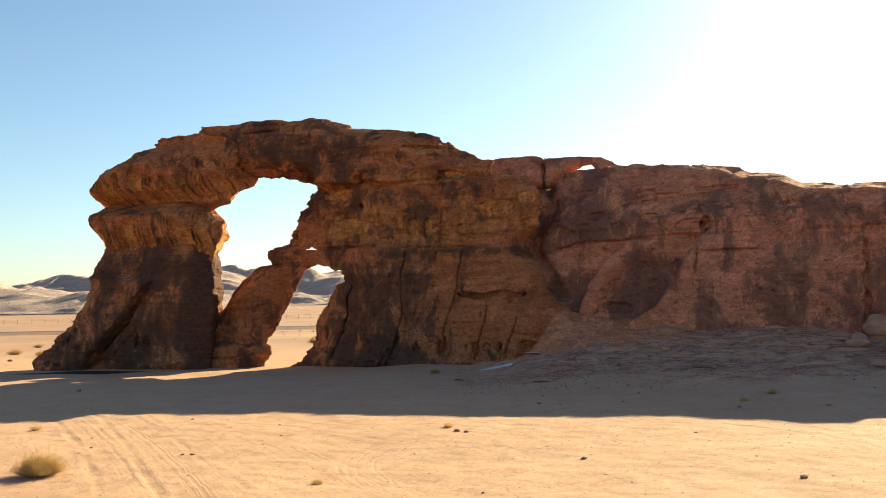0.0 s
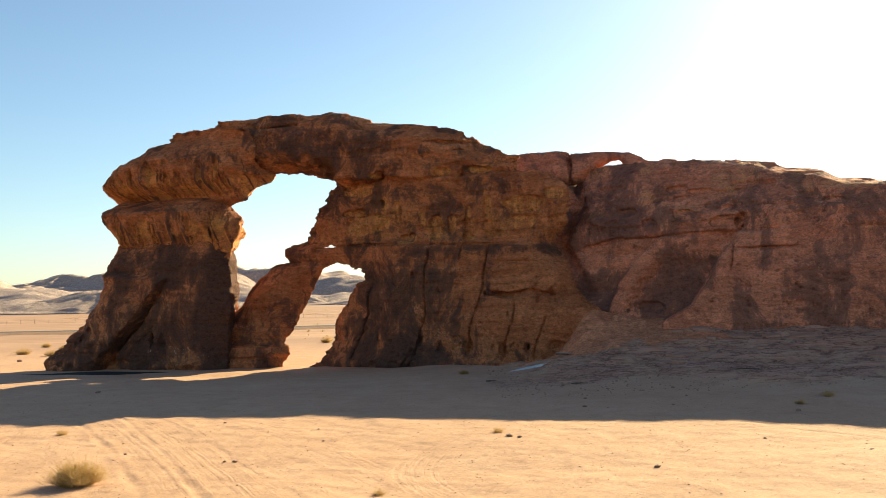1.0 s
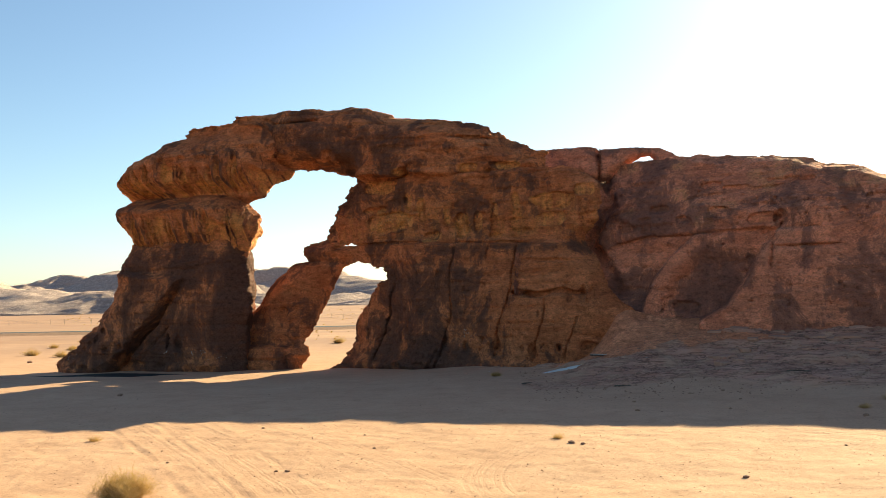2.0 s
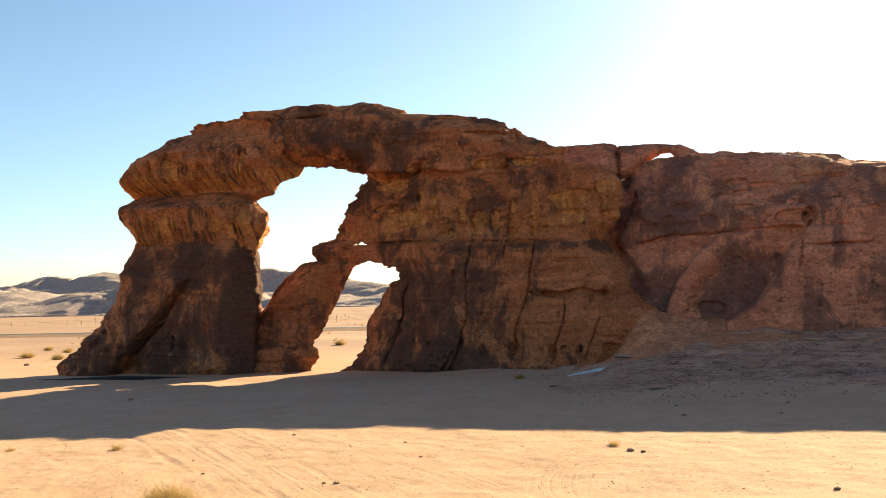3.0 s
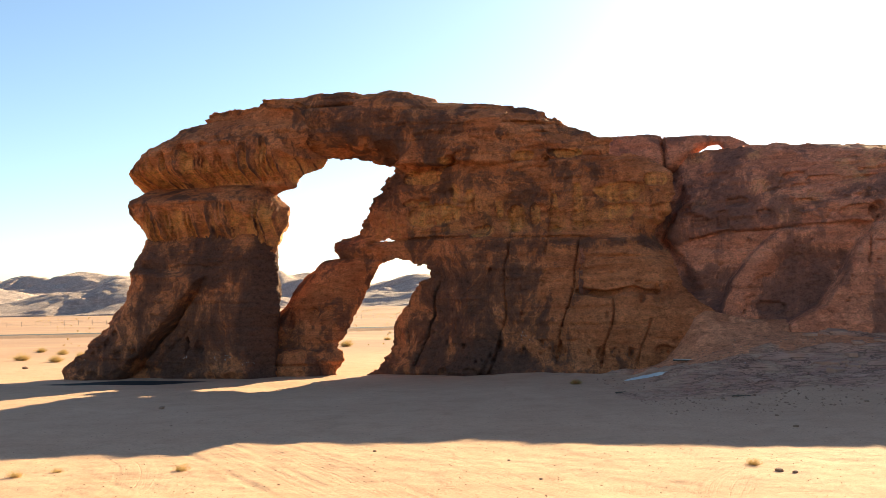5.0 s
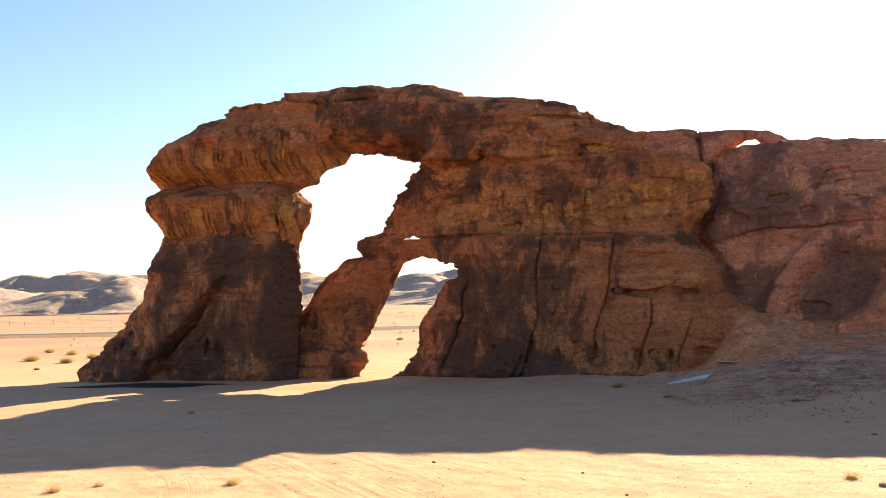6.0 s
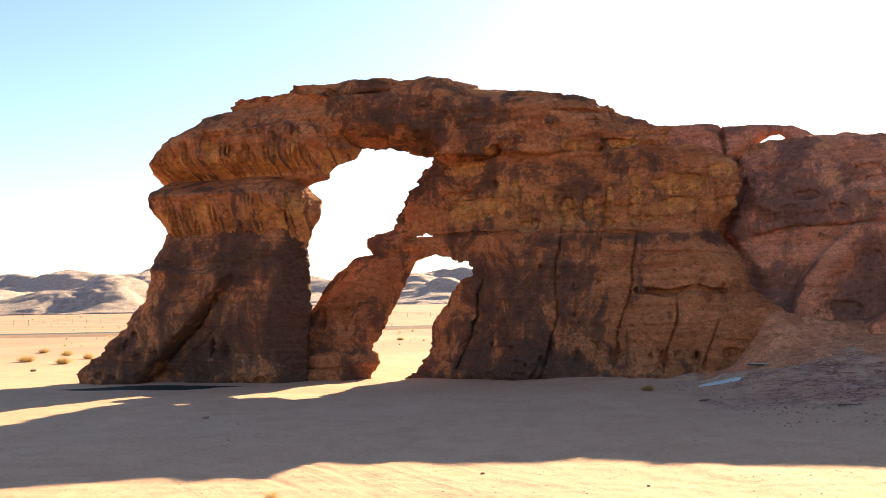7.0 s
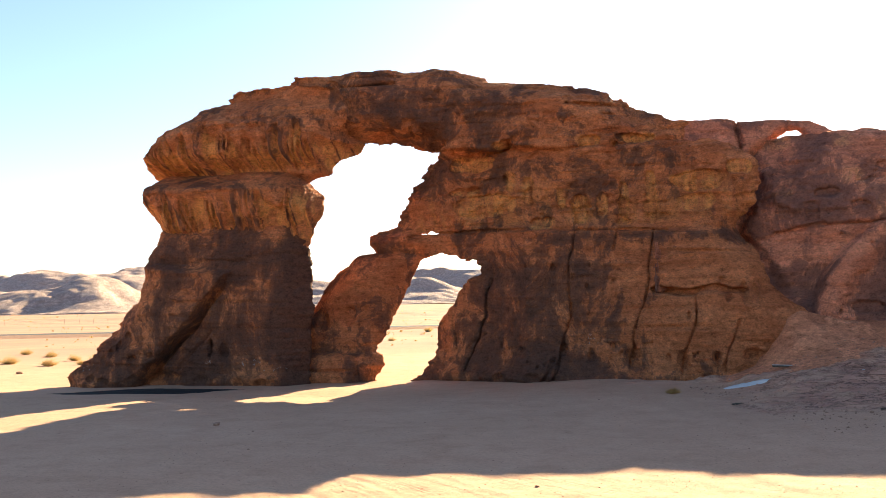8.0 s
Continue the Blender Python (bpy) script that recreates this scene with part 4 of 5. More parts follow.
def bareness(x, y):
    """Where the arch's rock runs on into the ground as a smooth skirt."""
    u, v = to_fin(x, y)
    return smooth(-5.4, -4.4, v + 1.2 * fbm(u * 0.5, v * 0.5, 1.0, 3, 90)) * smooth(4.5, 6.5, u) * (1 - smooth(17, 21, u + 4 * fbm(u * 0.3, v * 0.6, 2.0, 3, 91))) * (v < 8)


def ground_top(x, y):
    """The ground with the broken beds of the apron."""
    x, y = np.asarray(x, np.float32), np.asarray(y, np.float32)
    beds = 0.13 * np.round(5 * fbm(x * 0.20, y * 0.45, 3.0, 4, 83)) / 1.9 + 0.10 * np.round(3 * fbm(x * 0.5, y * 1.1, 7.0, 3, 85)) / 2 + 0.05 * fbm(x * 1.5, y * 1.5, 1.0, 3, 84)
    return ground_height(x, y) + beds * np.maximum(stoniness(x, y) * (1 - 0.8 * bareness(x, y)), 0.2 * bareness(x, y))


gv, gq = sheet(axis(-26, 24, 0.13, 4200), axis(24, 77, 0.13, 4200), ground_top)
bare_rock = bareness(gv[:, 0], gv[:, 1])
ground_mesh = mesh_of("ground", gv, gq, sand, np.zeros(len(gv)), -0.05)
for key, values in (("stony", stoniness(gv[:, 0], gv[:, 1])), ("skirt", bare_rock), ("far_plain", smooth(100, 150, gv[:, 1]))):
    ground_mesh.attributes.new(key, "FLOAT", "POINT").data.foreach_set("value", np.asarray(values, np.float32))
ground_mesh.materials.append(skirt_stone)
ground_mesh.polygons.foreach_set("material_index", (bare_rock[gq].mean(axis=1) > 0.6).astype(np.int32))
ground = tagged(new("ground", ground_mesh), "pale golden desert sand with tyre tracks and pebbles", "ground", kind="structure")


# ---- far hills ----
def hill(name, x, y, length, depth, height, turn, seed, label, mat):
    """A bare rounded sandstone hill, furrowed by gullies."""
    n = 140
    a = np.linspace(-1, 1, n)
    p, q = np.meshgrid(a, a, indexing="ij")
    w = 0.35 * fbm(p * 2.2, q * 2.2, 0.3, 3, seed)
    r = np.sqrt(p ** 2 + q ** 2) + 0.5 * w
    dome = np.clip(1 - r, 0, 1) ** 0.8
    ridges = ridged(p * 2.2 * (length / 150) ** 0.4 + 1.8 * w, q * 1.5 + 0.6 * w, p * 0 + 1.7, 4, seed + 4)
    z = 0.97 * height * (dome * (0.90 + 0.5 * fbm(p * 2.2, q * 1.2, 5.0, 2, seed + 8)) - 0.11 * ridges * smooth(0, 0.25, dome)) - 2.0 * (dome <= 0)
    z = np.where(dome > 0, z, -3.0)
    verts = np.stack([p * length, q * depth, z], -1).reshape(-1, 3)
    i = np.arange(n * n).reshape(n, n)
    quads = np.stack([i[:-1, :-1], i[1:, :-1], i[1:, 1:], i[:-1, 1:]], -1).reshape(-1, 4)
    ob = tagged(new(name, mesh_of(name, verts, quads, mat)), label, "hill", "bare hills beyond the plain")
    ob.matrix_world = pose(x, y, 0, 0, 0, turn)
    return ob


# distance haze is put into this stone's colour, paler than the bare rock
hazed_hill_stone = sandstone("hazed_hill_sandstone", (0.42, 0.295, 0.245), (0.52, 0.380, 0.315), (0.31, 0.220, 0.190), 0.51, (0.55, 0.42, 0.33), 0.6)
for az, far, length, depth, height, turn, seed, label in (
        (-17.6, 590, 90, 60, 15, 14, 101, "low rounded sandstone hill with sand blown on its flanks"),
        (-24.5, 950, 150, 60, 9, -8, 105, "low sandy rise on the plain"),
        (-18.5, 1480, 300, 170, 72, -8, 111, "long bare rounded hill ridge, haze in its colour"),
        (-27.0, 1400, 300, 170, 36, 0, 121, "distant bare hill ridge with gullies"),
        (-13.0, 1600, 300, 160, 66, 5, 126, "grey bare hill with soft folds"),
        (-6.5, 1500, 320, 170, 74, 5, 131, "grey bare hill with soft folds"),
        (3.5, 1480, 340, 170, 84, 0, 136, "bare hill with soft folds, paled for haze"),
        (2.2, 900, 170, 70, 20, 0, 141, "low dark sandstone hill on the plain"),
        (-9.0, 1000, 120, 60, 20, 8, 146, "low dark sandstone hill on the plain"),
        (14.0, 1500, 420, 200, 80, 0, 151, "distant bare hill ridge with gullies")):
    hill("hill", far * math.sin(radians(az)), far * math.cos(radians(az)), length, depth, height, turn, seed, label, hazed_hill_stone)


# ---- small things ----
def part(name, bm, mat, parent, label=""):
    me = bpy.data.meshes.new(name)
    bm.to_mesh(me)
    bm.free()
    me.materials.append(mat)
    ob = new(name, me)
    ob.parent = parent
    return tagged(ob, label)


heights = {}


def ground_z(x, y):
    if (x, y) not in heights:
        heights[(x, y)] = float(ground_top(np.array([x], np.float32), np.array([y], np.float32))[0])
    return heights[(x, y)]


def plain(name, colour, other, scale, rough=0.85, bump_by=0.02):
    m, nt, b = material(name)
    n = tex_noise(nt, mapped(nt, (1, 1, 1)), scale, 7, 0.65)
    nt.links.new(mix(nt, ramp(nt, n, (0.3, 0.0), (0.7, 1.0)), colour, other), b.inputs["Base Color"])
    b.inputs["Roughness"].default_value = rough
    b.inputs["Specular IOR Level"].default_value = 0.2
    bump(nt, b, n, 0.6, bump_by)
    return m


def leafy(name, colour, other):
    """Thin dry leaves and stalks that let some light through."""
    m, nt, b = material(name)
    n = tex_noise(nt, mapped(nt, (1, 1, 1)), 3.0, 6, 0.6)
    col = mix(nt, ramp(nt, n, (0.3, 0.0), (0.7, 1.0)), colour, other)
    nt.links.new(col, b.inputs["Base Color"])
    b.inputs["Roughness"].default_value = 0.8
    thin = nt.nodes.new("ShaderNodeBsdfTranslucent")
    nt.links.new(col, thin.inputs["Color"])
    both = nt.nodes.new("ShaderNodeMixShader")
    both.inputs[0].default_value = 0.45
    nt.links.new(b.outputs[0], both.inputs[1])
    nt.links.new(thin.outputs[0], both.inputs[2])
    nt.links.new(both.outputs[0], nt.nodes["Material Output"].inputs["Surface"])
    return m


straw = leafy("dry_straw", (0.44, 0.27, 0.10), (0.56, 0.37, 0.16))
olive = leafy("dusty_green_leaf", (0.32, 0.20, 0.06), (0.48, 0.31, 0.105))
pebble_stone = plain("pebble_stone", (0.20, 0.105, 0.068), (0.36, 0.21, 0.14), 6.0)
slab_stone = plain("slab_stone", (0.30, 0.145, 0.098), (0.44, 0.25, 0.175), 1.6, 0.92, 0.06)
asphalt = plain("asphalt", (0.045, 0.047, 0.05), (0.065, 0.065, 0.066), 0.8)
# near-black colour of the flat patch by the pier
ash = plain("black_layer", (0.010, 0.009, 0.009), (0.02, 0.017, 0.015), 1.3, 1.0)
# pale grey colour of the smooth patch near the arch's foot
crust = plain("pale_patch", (0.44, 0.46, 0.46), (0.58, 0.58, 0.55), 1.2, 0.5)
galvanised = plain("fence_metal", (0.20, 0.17, 0.15), (0.28, 0.25, 0.22), 8.0, 0.6)
chalk = plain("white_paint", (0.40, 0.36, 0.33), (0.55, 0.50, 0.46), 9.0)


def twigs(rng, count, radius, height, width, spread):
    """Thin bent stalks that fan out from a root."""
    bm = bmesh.new()
    for _ in range(count):
        a, lean = rng.uniform(0, 2 * math.pi), rng.random() ** 0.6 * spread
        reach = rng.uniform(0.45, 1.0) * (0.85 + 0.25 * math.sin(3 * a + 1.3) * math.sin(2 * a))
        root = Vector((math.cos(a), math.sin(a), 0)) * radius * 0.35 * rng.random()
        tip = Vector((math.cos(a) * math.sin(lean) * radius, math.sin(a) * math.sin(lean) * radius, max(0.06, math.cos(lean)) * height)) * reach
        mid = root.lerp(tip, 0.55) + Vector((rng.uniform(-1, 1), rng.uniform(-1, 1), rng.uniform(0.2, 1.4))) * 0.10 * height
        b = rng.uniform(0, 2 * math.pi)
        side = Vector((math.cos(b), math.sin(b), rng.uniform(-0.4, 0.4))) * width
        vs = [bm.verts.new(p) for p in (root - side, root + side, mid + side * 0.8, mid - side * 0.8, tip)]
        bm.faces.new(vs[:4])
        bm.faces.new((vs[3], vs[2], vs[4]))
        for _ in range(3):                                   # side shoots
            t = rng.uniform(0.35, 0.95)
            p = mid.lerp(tip, t)
            q = p + Vector((rng.uniform(-1, 1), rng.uniform(-1, 1), rng.uniform(-0.1, 1.0))) * 0.20 * radius
            bm.faces.new([bm.verts.new(c) for c in (p - side * 0.6, p + side * 0.6, q)])
    return bm


def desert_bush(seed, green, count=420):
    rng = random.Random(seed)
    ob = new("desert_bush")
    part("brush", twigs(rng, count, 1.08, 0.74, 0.0055, 1.38), straw, ob)
    part("foliage", twigs(rng, count * 2 // 3, 0.80, 0.56, 0.008, 1.42), olive if green else straw, ob)
    return ob


bush_kinds = [tagged(desert_bush(5, True, 1300), "dry rounded olive desert shrub on the sand", "bush", "shrubs on the sand"),
              tagged(desert_bush(6, False, 260), "small straw-coloured dry tuft on the sand", "bush", "dry tufts on the sand"),
              tagged(desert_bush(7, True, 420), "rounded golden-green desert shrub in the sun", "bush", "shrubs behind the arch")]
used = set()
for x, y, size, kind in ((-13.7, 31.3, 1.25, 0), (0.1, 40.8, 0.42, 1), (-18.8, 42.4, 0.45, 1), (-4.1, 29.5, 0.36, 1), (17.7, 49.8, 0.6, 1), (15.4, 47.6, 0.5, 1), (-24.0, 41.8, 0.42, 1), (-23.0, 42.7, 0.32, 1),
                         (-0.7, 67.9, 0.55, 0), (-56.0, 120.3, 1.6, 2), (-55.5, 131.5, 1.2, 2), (-56.5, 134.5, 0.9, 2), (-50.2, 123.5, 1.2, 2), (-49.9, 114.3, 1.4, 2), (-47.0, 115.5, 1.0, 2), (-60.5, 137.5, 1.2, 2),
                         (-48.0, 124.0, 1.1, 2), (-62.0, 121.0, 0.8, 2), (-70.0, 137.0, 1.2, 2), (-19.5, 138.7, 1.6, 2), (-6.7, 188.5, 1.5, 2), (-14.2, 157.0, 1.0, 2)):
    m = pose(x, y, ground_z(x, y) - 0.02, 0, 0, (x * 37 + y * 11) % 360) @ Matrix.Diagonal((size, size, size, 1))
    if kind not in used:
        used.add(kind)
        bush_kinds[kind].matrix_world = m
    else:
        made = copy_thing(bush_kinds[kind], pose(0, 0, 0))
        made.matrix_basis = m


def lump(rng, flat=0.6, cuts=1):
    """An angular stone about a metre across."""
    bm = bmesh.new()
    bmesh.ops.create_icosphere(bm, subdivisions=1 + cuts, radius=0.5)
    off = Vector((rng.uniform(0, 50), rng.uniform(0, 50), rng.uniform(0, 50)))
    for v in bm.verts:
        n = noise.noise(v.co * 1.9 + off)
        v.co = v.co * (1 + 0.55 * n)
        v.co.z = round(v.co.z * 4 + 0.6 * n) / 4 * flat * 0.5 + v.co.z * flat * 0.5
    return bm


rng = random.Random(12)
stone_meshes = []
for k in range(5):
    bm = lump(rng, 0.55, 0 if k < 3 else 1)
    me = bpy.data.meshes.new("stone")
    bm.to_mesh(me)
    bm.free()
    me.materials.append(pebble_stone)
    stone_meshes.append(me)


def stone(x, y, size, k, label="small dark stone lying on the sand", group="stones on the sand"):
    ob = tagged(new("stone", stone_meshes[k % 5]), label, "stone", group)
    ob.matrix_world = pose(x, y, ground_z(x, y) + 0.10 * size, 0, 0, k * 77) @ Matrix.Diagonal((size, size * 0.8, size, 1))


for k, (x, y, size) in enumerate(((4.9, 32.8, 0.26), (11.0, 28.5, 0.30), (0.5, 39.7, 0.32), (0.9, 39.4, 0.2), (-9.6, 35.1, 0.2), (-10.0, 35.2, 0.16), (-24.6, 62.0, 0.4), (-49.0, 104.0, 0.7), (14.5, 45.5, 0.3), (18.8, 45.2, 0.25))):
    stone(x, y, size, k)
for k in range(110):
    x, y = rng.uniform(-24, 24), rng.uniform(25, 72)
    stone(x, y, 0.04 + 0.12 * rng.random() ** 4, k)
for k in range(80):
    x, y = rng.uniform(2, 26), rng.uniform(48, 66)
    stone(x, y, 0.07 + 0.20 * rng.random() ** 3, k, "dark broken stone on the rocky apron", "stones on the apron")


def scatter(name, count, area, sizes, mat, label, category, seed):
    """Countless bits in one mesh: each a small three- to six-sided chip."""
    r = np.random.RandomState(seed)
    x, y = r.uniform(area[0], area[1], count), r.uniform(area[2], area[3], count)
    s = sizes[0] + (sizes[1] - sizes[0]) * r.rand(count) ** 3
    z = ground_top(x, y)
    base = np.array([(1, 0, 0), (-0.4, 0.8, 0), (-0.6, -0.7, 0), (0.1, 0.05, 0.75), (0, 0, -0.4)], np.float32)
    a = r.uniform(0, 6.28, count)
    ca, sa = np.cos(a), np.sin(a)
    px = base[None, :, 0] * ca[:, None] - base[None, :, 1] * sa[:, None]
    py = base[None, :, 0] * sa[:, None] + base[None, :, 1] * ca[:, None]
    v = np.stack([x[:, None] + px * s[:, None], y[:, None] + py * s[:, None], z[:, None] + base[None, :, 2] * s[:, None]], -1).reshape(-1, 3)
    tri = np.array([(0, 1, 3), (1, 2, 3), (2, 0, 3), (1, 0, 4), (2, 1, 4), (0, 2, 4)])
    q = (np.arange(count)[:, None, None] * 5 + tri[None]).reshape(-1, 3)
    return tagged(new(name, mesh_of(name, v, q, mat)), label, category, kind="stuff")


scatter("pebbles", 11000, (-28, 26, 24, 78), (0.008, 0.040), pebble_stone, "scattered dark pebbles and grit on the sand", "pebbles", 3)
scatter("rubble", 3200, (1, 27, 53, 71), (0.015, 0.11), pebble_stone, "broken dark stone chips on the rocky apron", "rubble", 8)


def far_scrub(count, seed):
    """Low dry scrub on the far plain, many small tufts."""
    r = np.random.RandomState(seed)
    y = 125 + 520 * r.rand(count) ** 0.8
    x = -0.42 * y + 0.60 * y * r.rand(count)
    keep = (fbm(x * 0.02, y * 0.012, 0.0, 3, 90) > -0.1)
    x, y = x[keep], y[keep]
    s = 0.15 + 0.40 * r.rand(len(x)) ** 2
    verts, faces = [], []
    z = ground_height(x, y)
    for k in range(len(x)):
        for _ in range(14):
            a, l = r.uniform(0, 6.28), r.uniform(0.2, 1.3)
            tip = np.array([math.cos(a) * math.sin(l) * 1.3, math.sin(a) * math.sin(l) * 1.3, math.cos(l) * 0.8]) * s[k]
            side = np.array([-math.sin(a), math.cos(a), 0]) * 0.16 * s[k]
            o = np.array([x[k], y[k], z[k]])
            n = len(verts)
            verts += [o - side, o + side, o + tip + side, o + tip - side]
            faces.append((n, n + 1, n + 2, n + 3))
    return tagged(new("scrub", mesh_of("scrub", np.array(verts), np.array(faces), straw)), "low dry scrub dotted over the far plain", "scrub", kind="stuff")


far_scrub(1900, 4)


def slab_plate(rng, thick):
    """A broken bedding plate with a ragged rim."""
    bm = bmesh.new()
    n = 11
    rim = [(1 + 0.35 * rng.uniform(-1, 1)) * 0.5 for _ in range(n)]
    rings = []
    for z, k in ((-thick, 1.0), (thick * 0.75, 0.98), (thick, 0.9)):
        rings.append([bm.verts.new((math.cos(6.283 * i / n) * rim[i] * k, math.sin(6.283 * i / n) * rim[i] * k * 0.62, z)) for i in range(n)])
    for a, b in zip(rings, rings[1:]):
        for i in range(n):
            bm.faces.new((a[i], a[(i + 1) % n], b[(i + 1) % n], b[i]))
    bm.faces.new(rings[-1])
    bm.faces.new(rings[0][::-1])
    return bm


plates = []
for k in range(5):
    bm = slab_plate(rng, 0.06)
    me = bpy.data.meshes.new("rock_plate")
    bm.to_mesh(me)
    bm.free()
    me.materials.append(slab_stone)
    plates.append(me)
for k in range(26):
    u, v = rng.uniform(16, 35), rng.uniform(-9.0, -1.2)
    p = FIN @ Vector((u, v, 0))
    size = rng.uniform(0.7, 1.9)
    ob = tagged(new("rock_plate", plates[k % 5]), "thin flat sandstone plate lying on the apron", "rock slab", "loose plates on the apron")
    ob.matrix_world = pose(p.x, p.y, ground_z(p.x, p.y) + 0.04, rng.uniform(-4, 4) + 6, rng.uniform(-4, 4), -20 + rng.uniform(-25, 25)) @ Matrix.Diagonal((size, size, rng.uniform(1.0, 2.4), 1))
for k, (u, v, size) in enumerate(((33.2, -3.2, 2.0), (34.6, -3.0, 1.6), (31.6, -4.6, 1.3), (36.0, -4.2, 1.5), (33.6, -5.2, 1.1))):
    p = FIN @ Vector((u, v, 0))
    bm = lump(rng, 0.75, 2)
    me = bpy.data.meshes.new("boulder")
    bm.to_mesh(me)
    bm.free()
    me.materials.append(slab_stone)
    ob = tagged(new("boulder", me), "pale fallen sandstone block at the cliff foot", "boulder", "blocks at the cliff foot")
    ob.matrix_world = pose(p.x, p.y, ground_z(p.x, p.y) + 0.2 * size, 0, 0, 60 * k) @ Matrix.Diagonal((size * 1.3, size * 0.8, size, 1))


def ground_patch(name, x, y, length, width, turn, mat, label, category, seed, lift=0.03):
    """A thin irregular layer that follows the ground."""
    n, rings = 64, 9
    verts, faces = [], []
    c, s = math.cos(radians(turn)), math.sin(radians(turn))
    for r in range(rings + 1):
        for i in range(n):
            a = 6.2832 * i / n
            k = (r / rings) * (1 + 0.30 * noise.noise(Vector((math.cos(a) * 1.6, math.sin(a) * 1.6, seed))) + 0.12 * noise.noise(Vector((math.cos(a) * 6, math.sin(a) * 6, seed + 3))))
            px, py = math.cos(a) * length / 2 * k, math.sin(a) * width / 2 * k
            verts.append((x + px * c - py * s, y + px * s + py * c))
    v = np.array(verts)
    z = ground_top(v[:, 0], v[:, 1]) + lift * (1 - smooth(0.85, 1.0, np.repeat(np.arange(rings + 1) / rings, n)) * 1.3)
    for r in range(rings):
        for i in range(n):
            a, b = r * n + i, r * n + (i + 1) % n
            faces.append((a, b, b + n, a + n))
    return tagged(new(name, mesh_of(name, np.column_stack([v, z]), np.array(faces), mat)), label, category)


ground_patch("black_patch", -33.0, 82.3, 12.5, 4.4, -4, ash, "flat black patch on the sand by the pier", "ash", 2.0)
ground_patch("pale_patch", 3.9, 69.0, 2.8, 1.0, -8, crust, "smooth pale grey patch on the shaded sand", "crust", 5.0)

# ---- road and fence on the plain ----
ROAD_A, ROAD_WAY = Vector((-88, 199, 0)), Vector((84, 9.5, 0)).normalized()
bm = bmesh.new()
across = Vector((-ROAD_WAY.y, ROAD_WAY.x, 0))
rows = []
for k in range(-60, 100):
    c = ROAD_A + ROAD_WAY * (k * 10.0)
    row = []
    for off, up in ((-6.0, -0.5), (-3.7, 0.25), (3.7, 0.25), (6.0, -0.5)):
        p = c + across * off
        row.append(bm.verts.new((p.x, p.y, ground_z(p.x, p.y) * 0.4 + up)))
    rows.append(row)
for a, b in zip(rows, rows[1:]):
    for i in range(3):
        f = bm.faces.new((a[i], b[i], b[i + 1], a[i + 1]))
        f.material_index = 0 if i == 1 else 1
me = bpy.data.meshes.new("road")
bm.to_mesh(me)
bm.free()
me.materials.append(asphalt)
me.materials.append(sand)
tagged(new("road", me), "straight grey asphalt road on a low bank", "road", kind="structure")

fence = tagged(new("fence"), "long wire fence with thin metal posts on the plain", "fence")
FENCE_A, FENCE_WAY = Vector((-115, 295, 0)), Vector((115, 30, 0)).normalized()
bm = bmesh.new()
bmesh.ops.create_cone(bm, cap_ends=True, segments=6, radius1=0.05, radius2=0.045, depth=2.0, matrix=Matrix.Translation((0, 0, 0.6)))
post_mesh = bpy.data.meshes.new("post")
bm.to_mesh(post_mesh)
bm.free()
post_mesh.materials.append(galvanised)
for k in range(-30, 60):
    p = FENCE_A + FENCE_WAY * (k * 4.0)
    ob = new("post", post_mesh)
    ob.parent = fence
    ob.matrix_basis = pose(p.x, p.y, ground_z(p.x, p.y), 0, 0, 0)
for level in (0.35, 0.75, 1.15, 1.5):
    bm = bmesh.new()
    last = None
    for k in range(-30, 60):
        p = FENCE_A + FENCE_WAY * (k * 4.0)
        z = ground_z(p.x, p.y) + level
        ring = [bm.verts.new((p.x, p.y + dy, z + dz)) for dy, dz in ((-0.012, -0.012), (0.012, -0.012), (0, 0.014))]
        if last:
            for i in range(3):
                bm.faces.new((last[i], last[(i + 1) % 3], ring[(i + 1) % 3], ring[i]))
        last = ring
    part("wire", bm, galvanised, fence)


# faint unreadable white scrawls low on the rock, as plain strokes
def strokes(u, z, count, width, height, seed):
    r = random.Random(seed)
    tag = tagged(new("painted_scrawl"), "faint white unreadable scrawl painted on the rock", "graffiti", "scrawls on the rock")
    tag.matrix_world = FIN @ pose(u, 0, z)
    for _ in range(count):
        cu, cz = r.uniform(-width, width) / 2, r.uniform(-height, height) / 2
        hit, place, normal, *_ = scene.ray_cast(graph, FIN @ Vector((u + cu, -9, z + cz)), FIN.to_3x3() @ Vector((0, 1, 0)))
        if not hit:
            continue
        local = tag.matrix_world.inverted() @ place
        bm = bmesh.new()
        long, thin = r.uniform(0.08, 0.20), 0.018
        bmesh.ops.create_cube(bm, size=1.0, matrix=Matrix.Translation(local) @ pose(0, 0, 0, 0, r.uniform(0, 180), 0) @ Matrix.Diagonal((long, 0.05, thin, 1)))
        part("stroke", bm, chalk, tag)


bpy.context.view_layer.update()
graph = bpy.context.evaluated_depsgraph_get()
strokes(-2.7, 3.0, 9, 0.9, 0.6, 1)
strokes(-31.0, 1.35, 5, 0.6, 0.35, 2)
strokes(-27.6, 1.4, 8, 2.4, 0.4, 3)
strokes(-40.7, 1.0, 6, 0.9, 0.6, 4)
strokes(-25.6, 0.9, 5, 1.6, 0.3, 5)


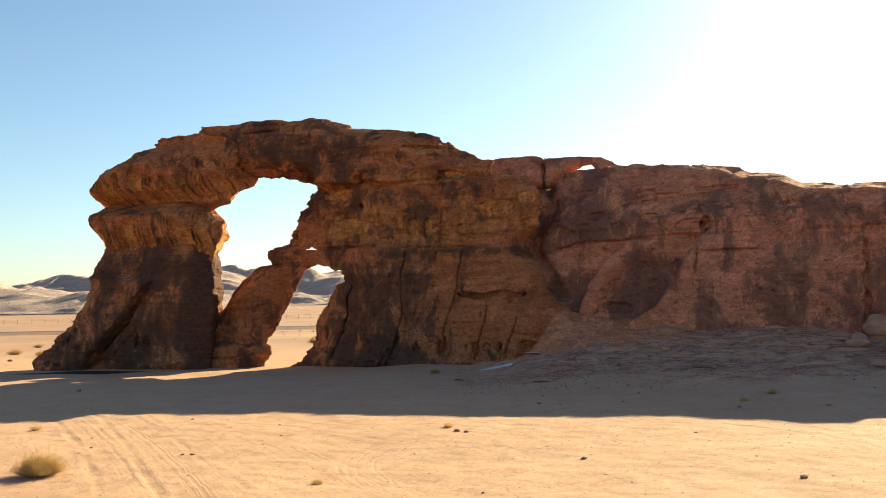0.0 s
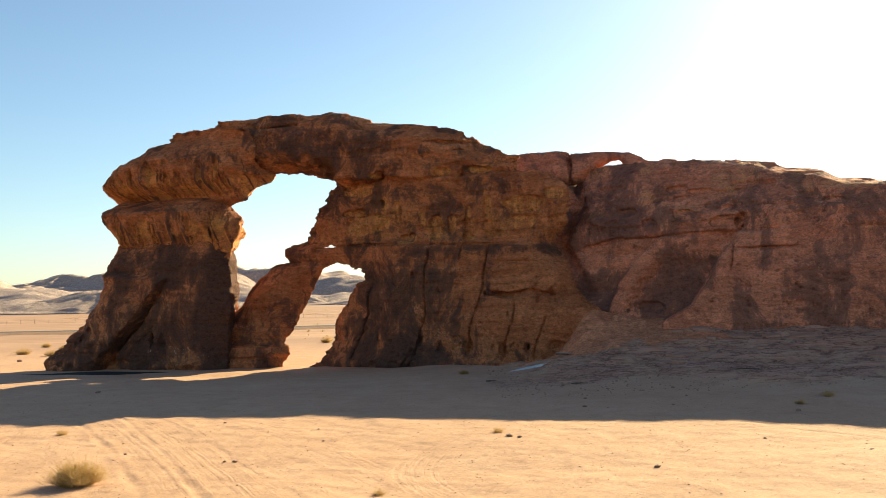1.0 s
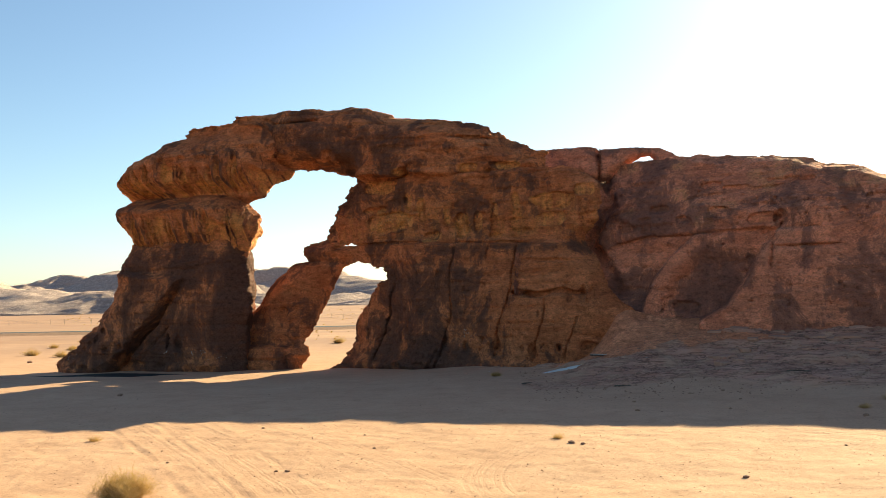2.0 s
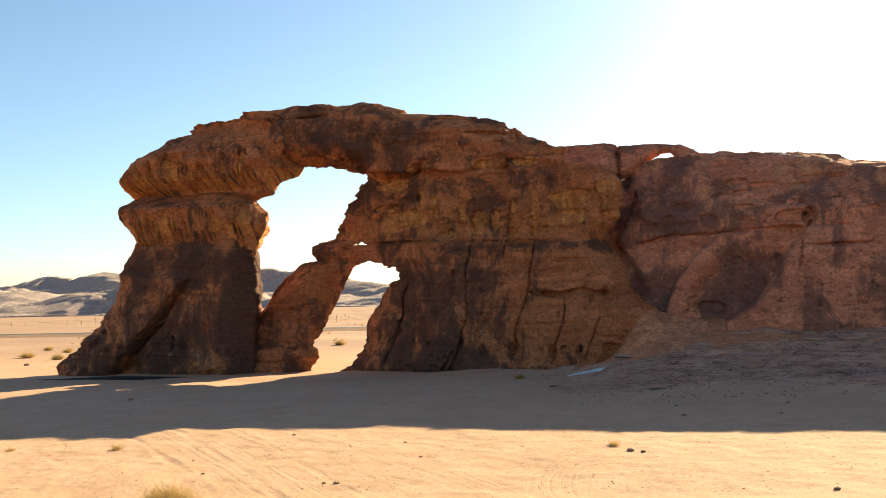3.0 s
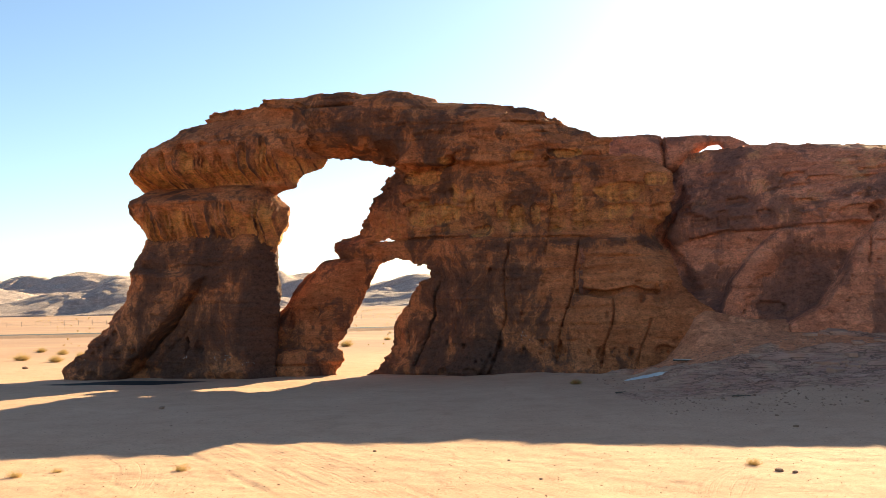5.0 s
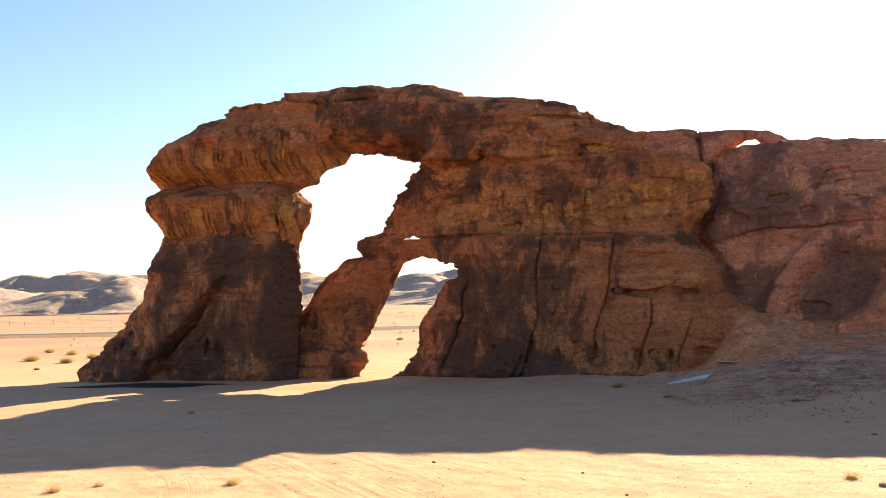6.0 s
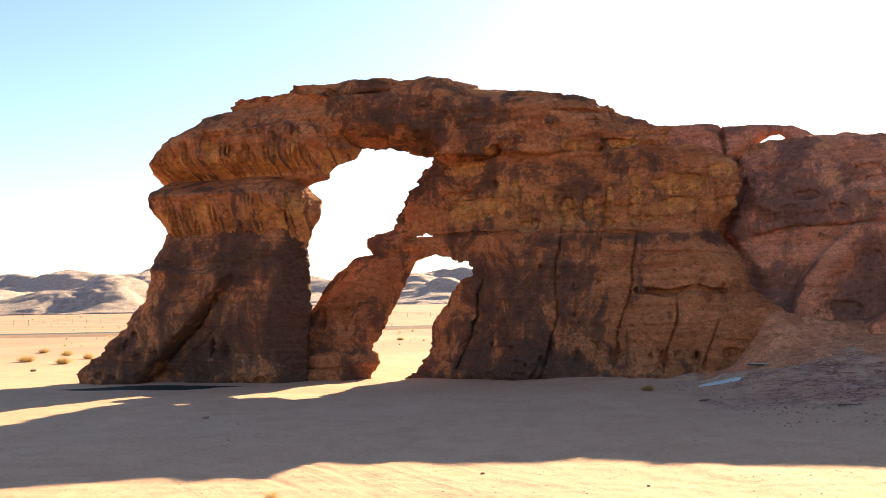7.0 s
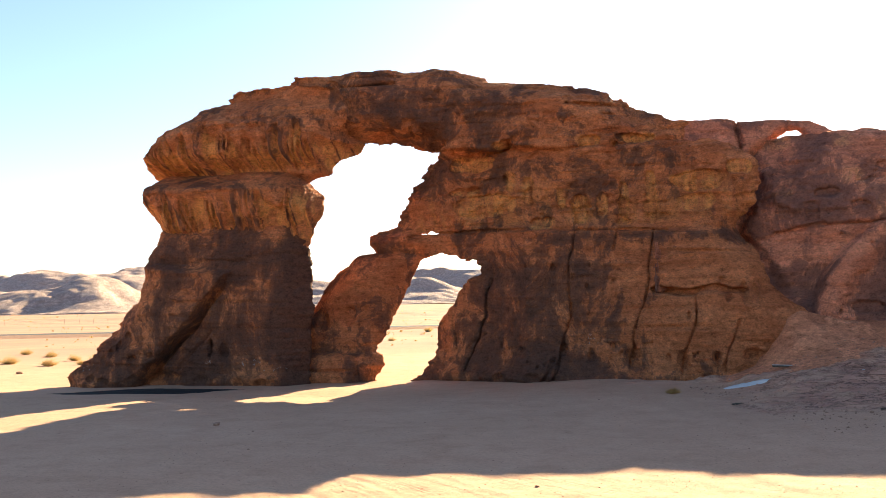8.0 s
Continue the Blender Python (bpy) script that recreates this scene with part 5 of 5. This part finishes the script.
def stick(x, y, length, turn, seed):
    """A bent dry branch lying on the sand."""
    r = random.Random(seed)
    ob = tagged(new("dry_branch"), "dark bent dry branch lying on shaded sand", "branch", "dry branches")
    ob.matrix_world = pose(x, y, ground_z(x, y) + 0.03, 0, 0, turn)
    for k in range(3):
        bm = bmesh.new()
        last = None
        for i in range(6):
            t = i / 5
            c = Vector((length * (t - 0.5) * (1 - 0.25 * k), 0.18 * length * math.sin(2.5 * t + 1.7 * k) * (0.5 + k * 0.4), 0.05 + 0.10 * length * k * t * (1 - t)))
            w = 0.035 * (1 - 0.6 * t)
            ring = [bm.verts.new(c + Vector((0, math.cos(a) * w, math.sin(a) * w))) for a in (0.3, 1.9, 3.5, 5.1)]
            if last:
                for j in range(4):
                    bm.faces.new((last[j], last[(j + 1) % 4], ring[(j + 1) % 4], ring[j]))
            last = ring
        part("twig", bm, dead_wood, ob)


dead_wood = plain("dead_wood", (0.06, 0.045, 0.035), (0.13, 0.095, 0.07), 7.0)
stick(6.1, 58.0, 1.1, 10, 1)
stick(1.0, 63.0, 0.9, 40, 2)
stick(16.0, 57.0, 1.3, -15, 3)

plank = tagged(new("plank"), "dark weathered plank with a pale edge on the apron", "plank")
px, py = FIN.translation.x + 7.0, 70.6
plank.matrix_world = pose(px, py, ground_z(px, py) + 0.08, 0, 3, 8)
for name, z, thick, mat in (("board", 0.0, 0.10, dead_wood), ("top_strip", 0.075, 0.04, chalk)):
    bm = bmesh.new()
    bmesh.ops.create_cube(bm, size=1.0, matrix=Matrix.Translation((0, 0, z)) @ Matrix.Diagonal((1.5, 0.22, thick, 1)))
    bmesh.ops.bevel(bm, geom=bm.edges[:], offset=0.012, segments=1, affect="EDGES")
    part(name, bm, mat, plank)

for k, (x, y, size) in enumerate(((13.0, 35.0, 0.16), (4.2, 72.0, 0.12), (-1.0, 71.0, 0.10), (9.3, 66.0, 0.14))):
    bm = bmesh.new()
    bmesh.ops.create_grid(bm, x_segments=4, y_segments=3, size=0.5)
    for v in bm.verts:
        v.co.z = 0.25 * noise.noise(v.co * 3 + Vector((k * 5, 0, 0))) + 0.1
    bmesh.ops.solidify(bm, geom=bm.faces[:], thickness=0.03)
    me = bpy.data.meshes.new("scrap")
    bm.to_mesh(me)
    bm.free()
    me.materials.append(chalk)
    ob = tagged(new("scrap", me), "small crumpled white scrap on the ground", "litter", "scraps of litter")
    ob.matrix_world = pose(x, y, ground_z(x, y) + 0.02, 0, 0, 50 * k) @ Matrix.Diagonal((size, size, size, 1))
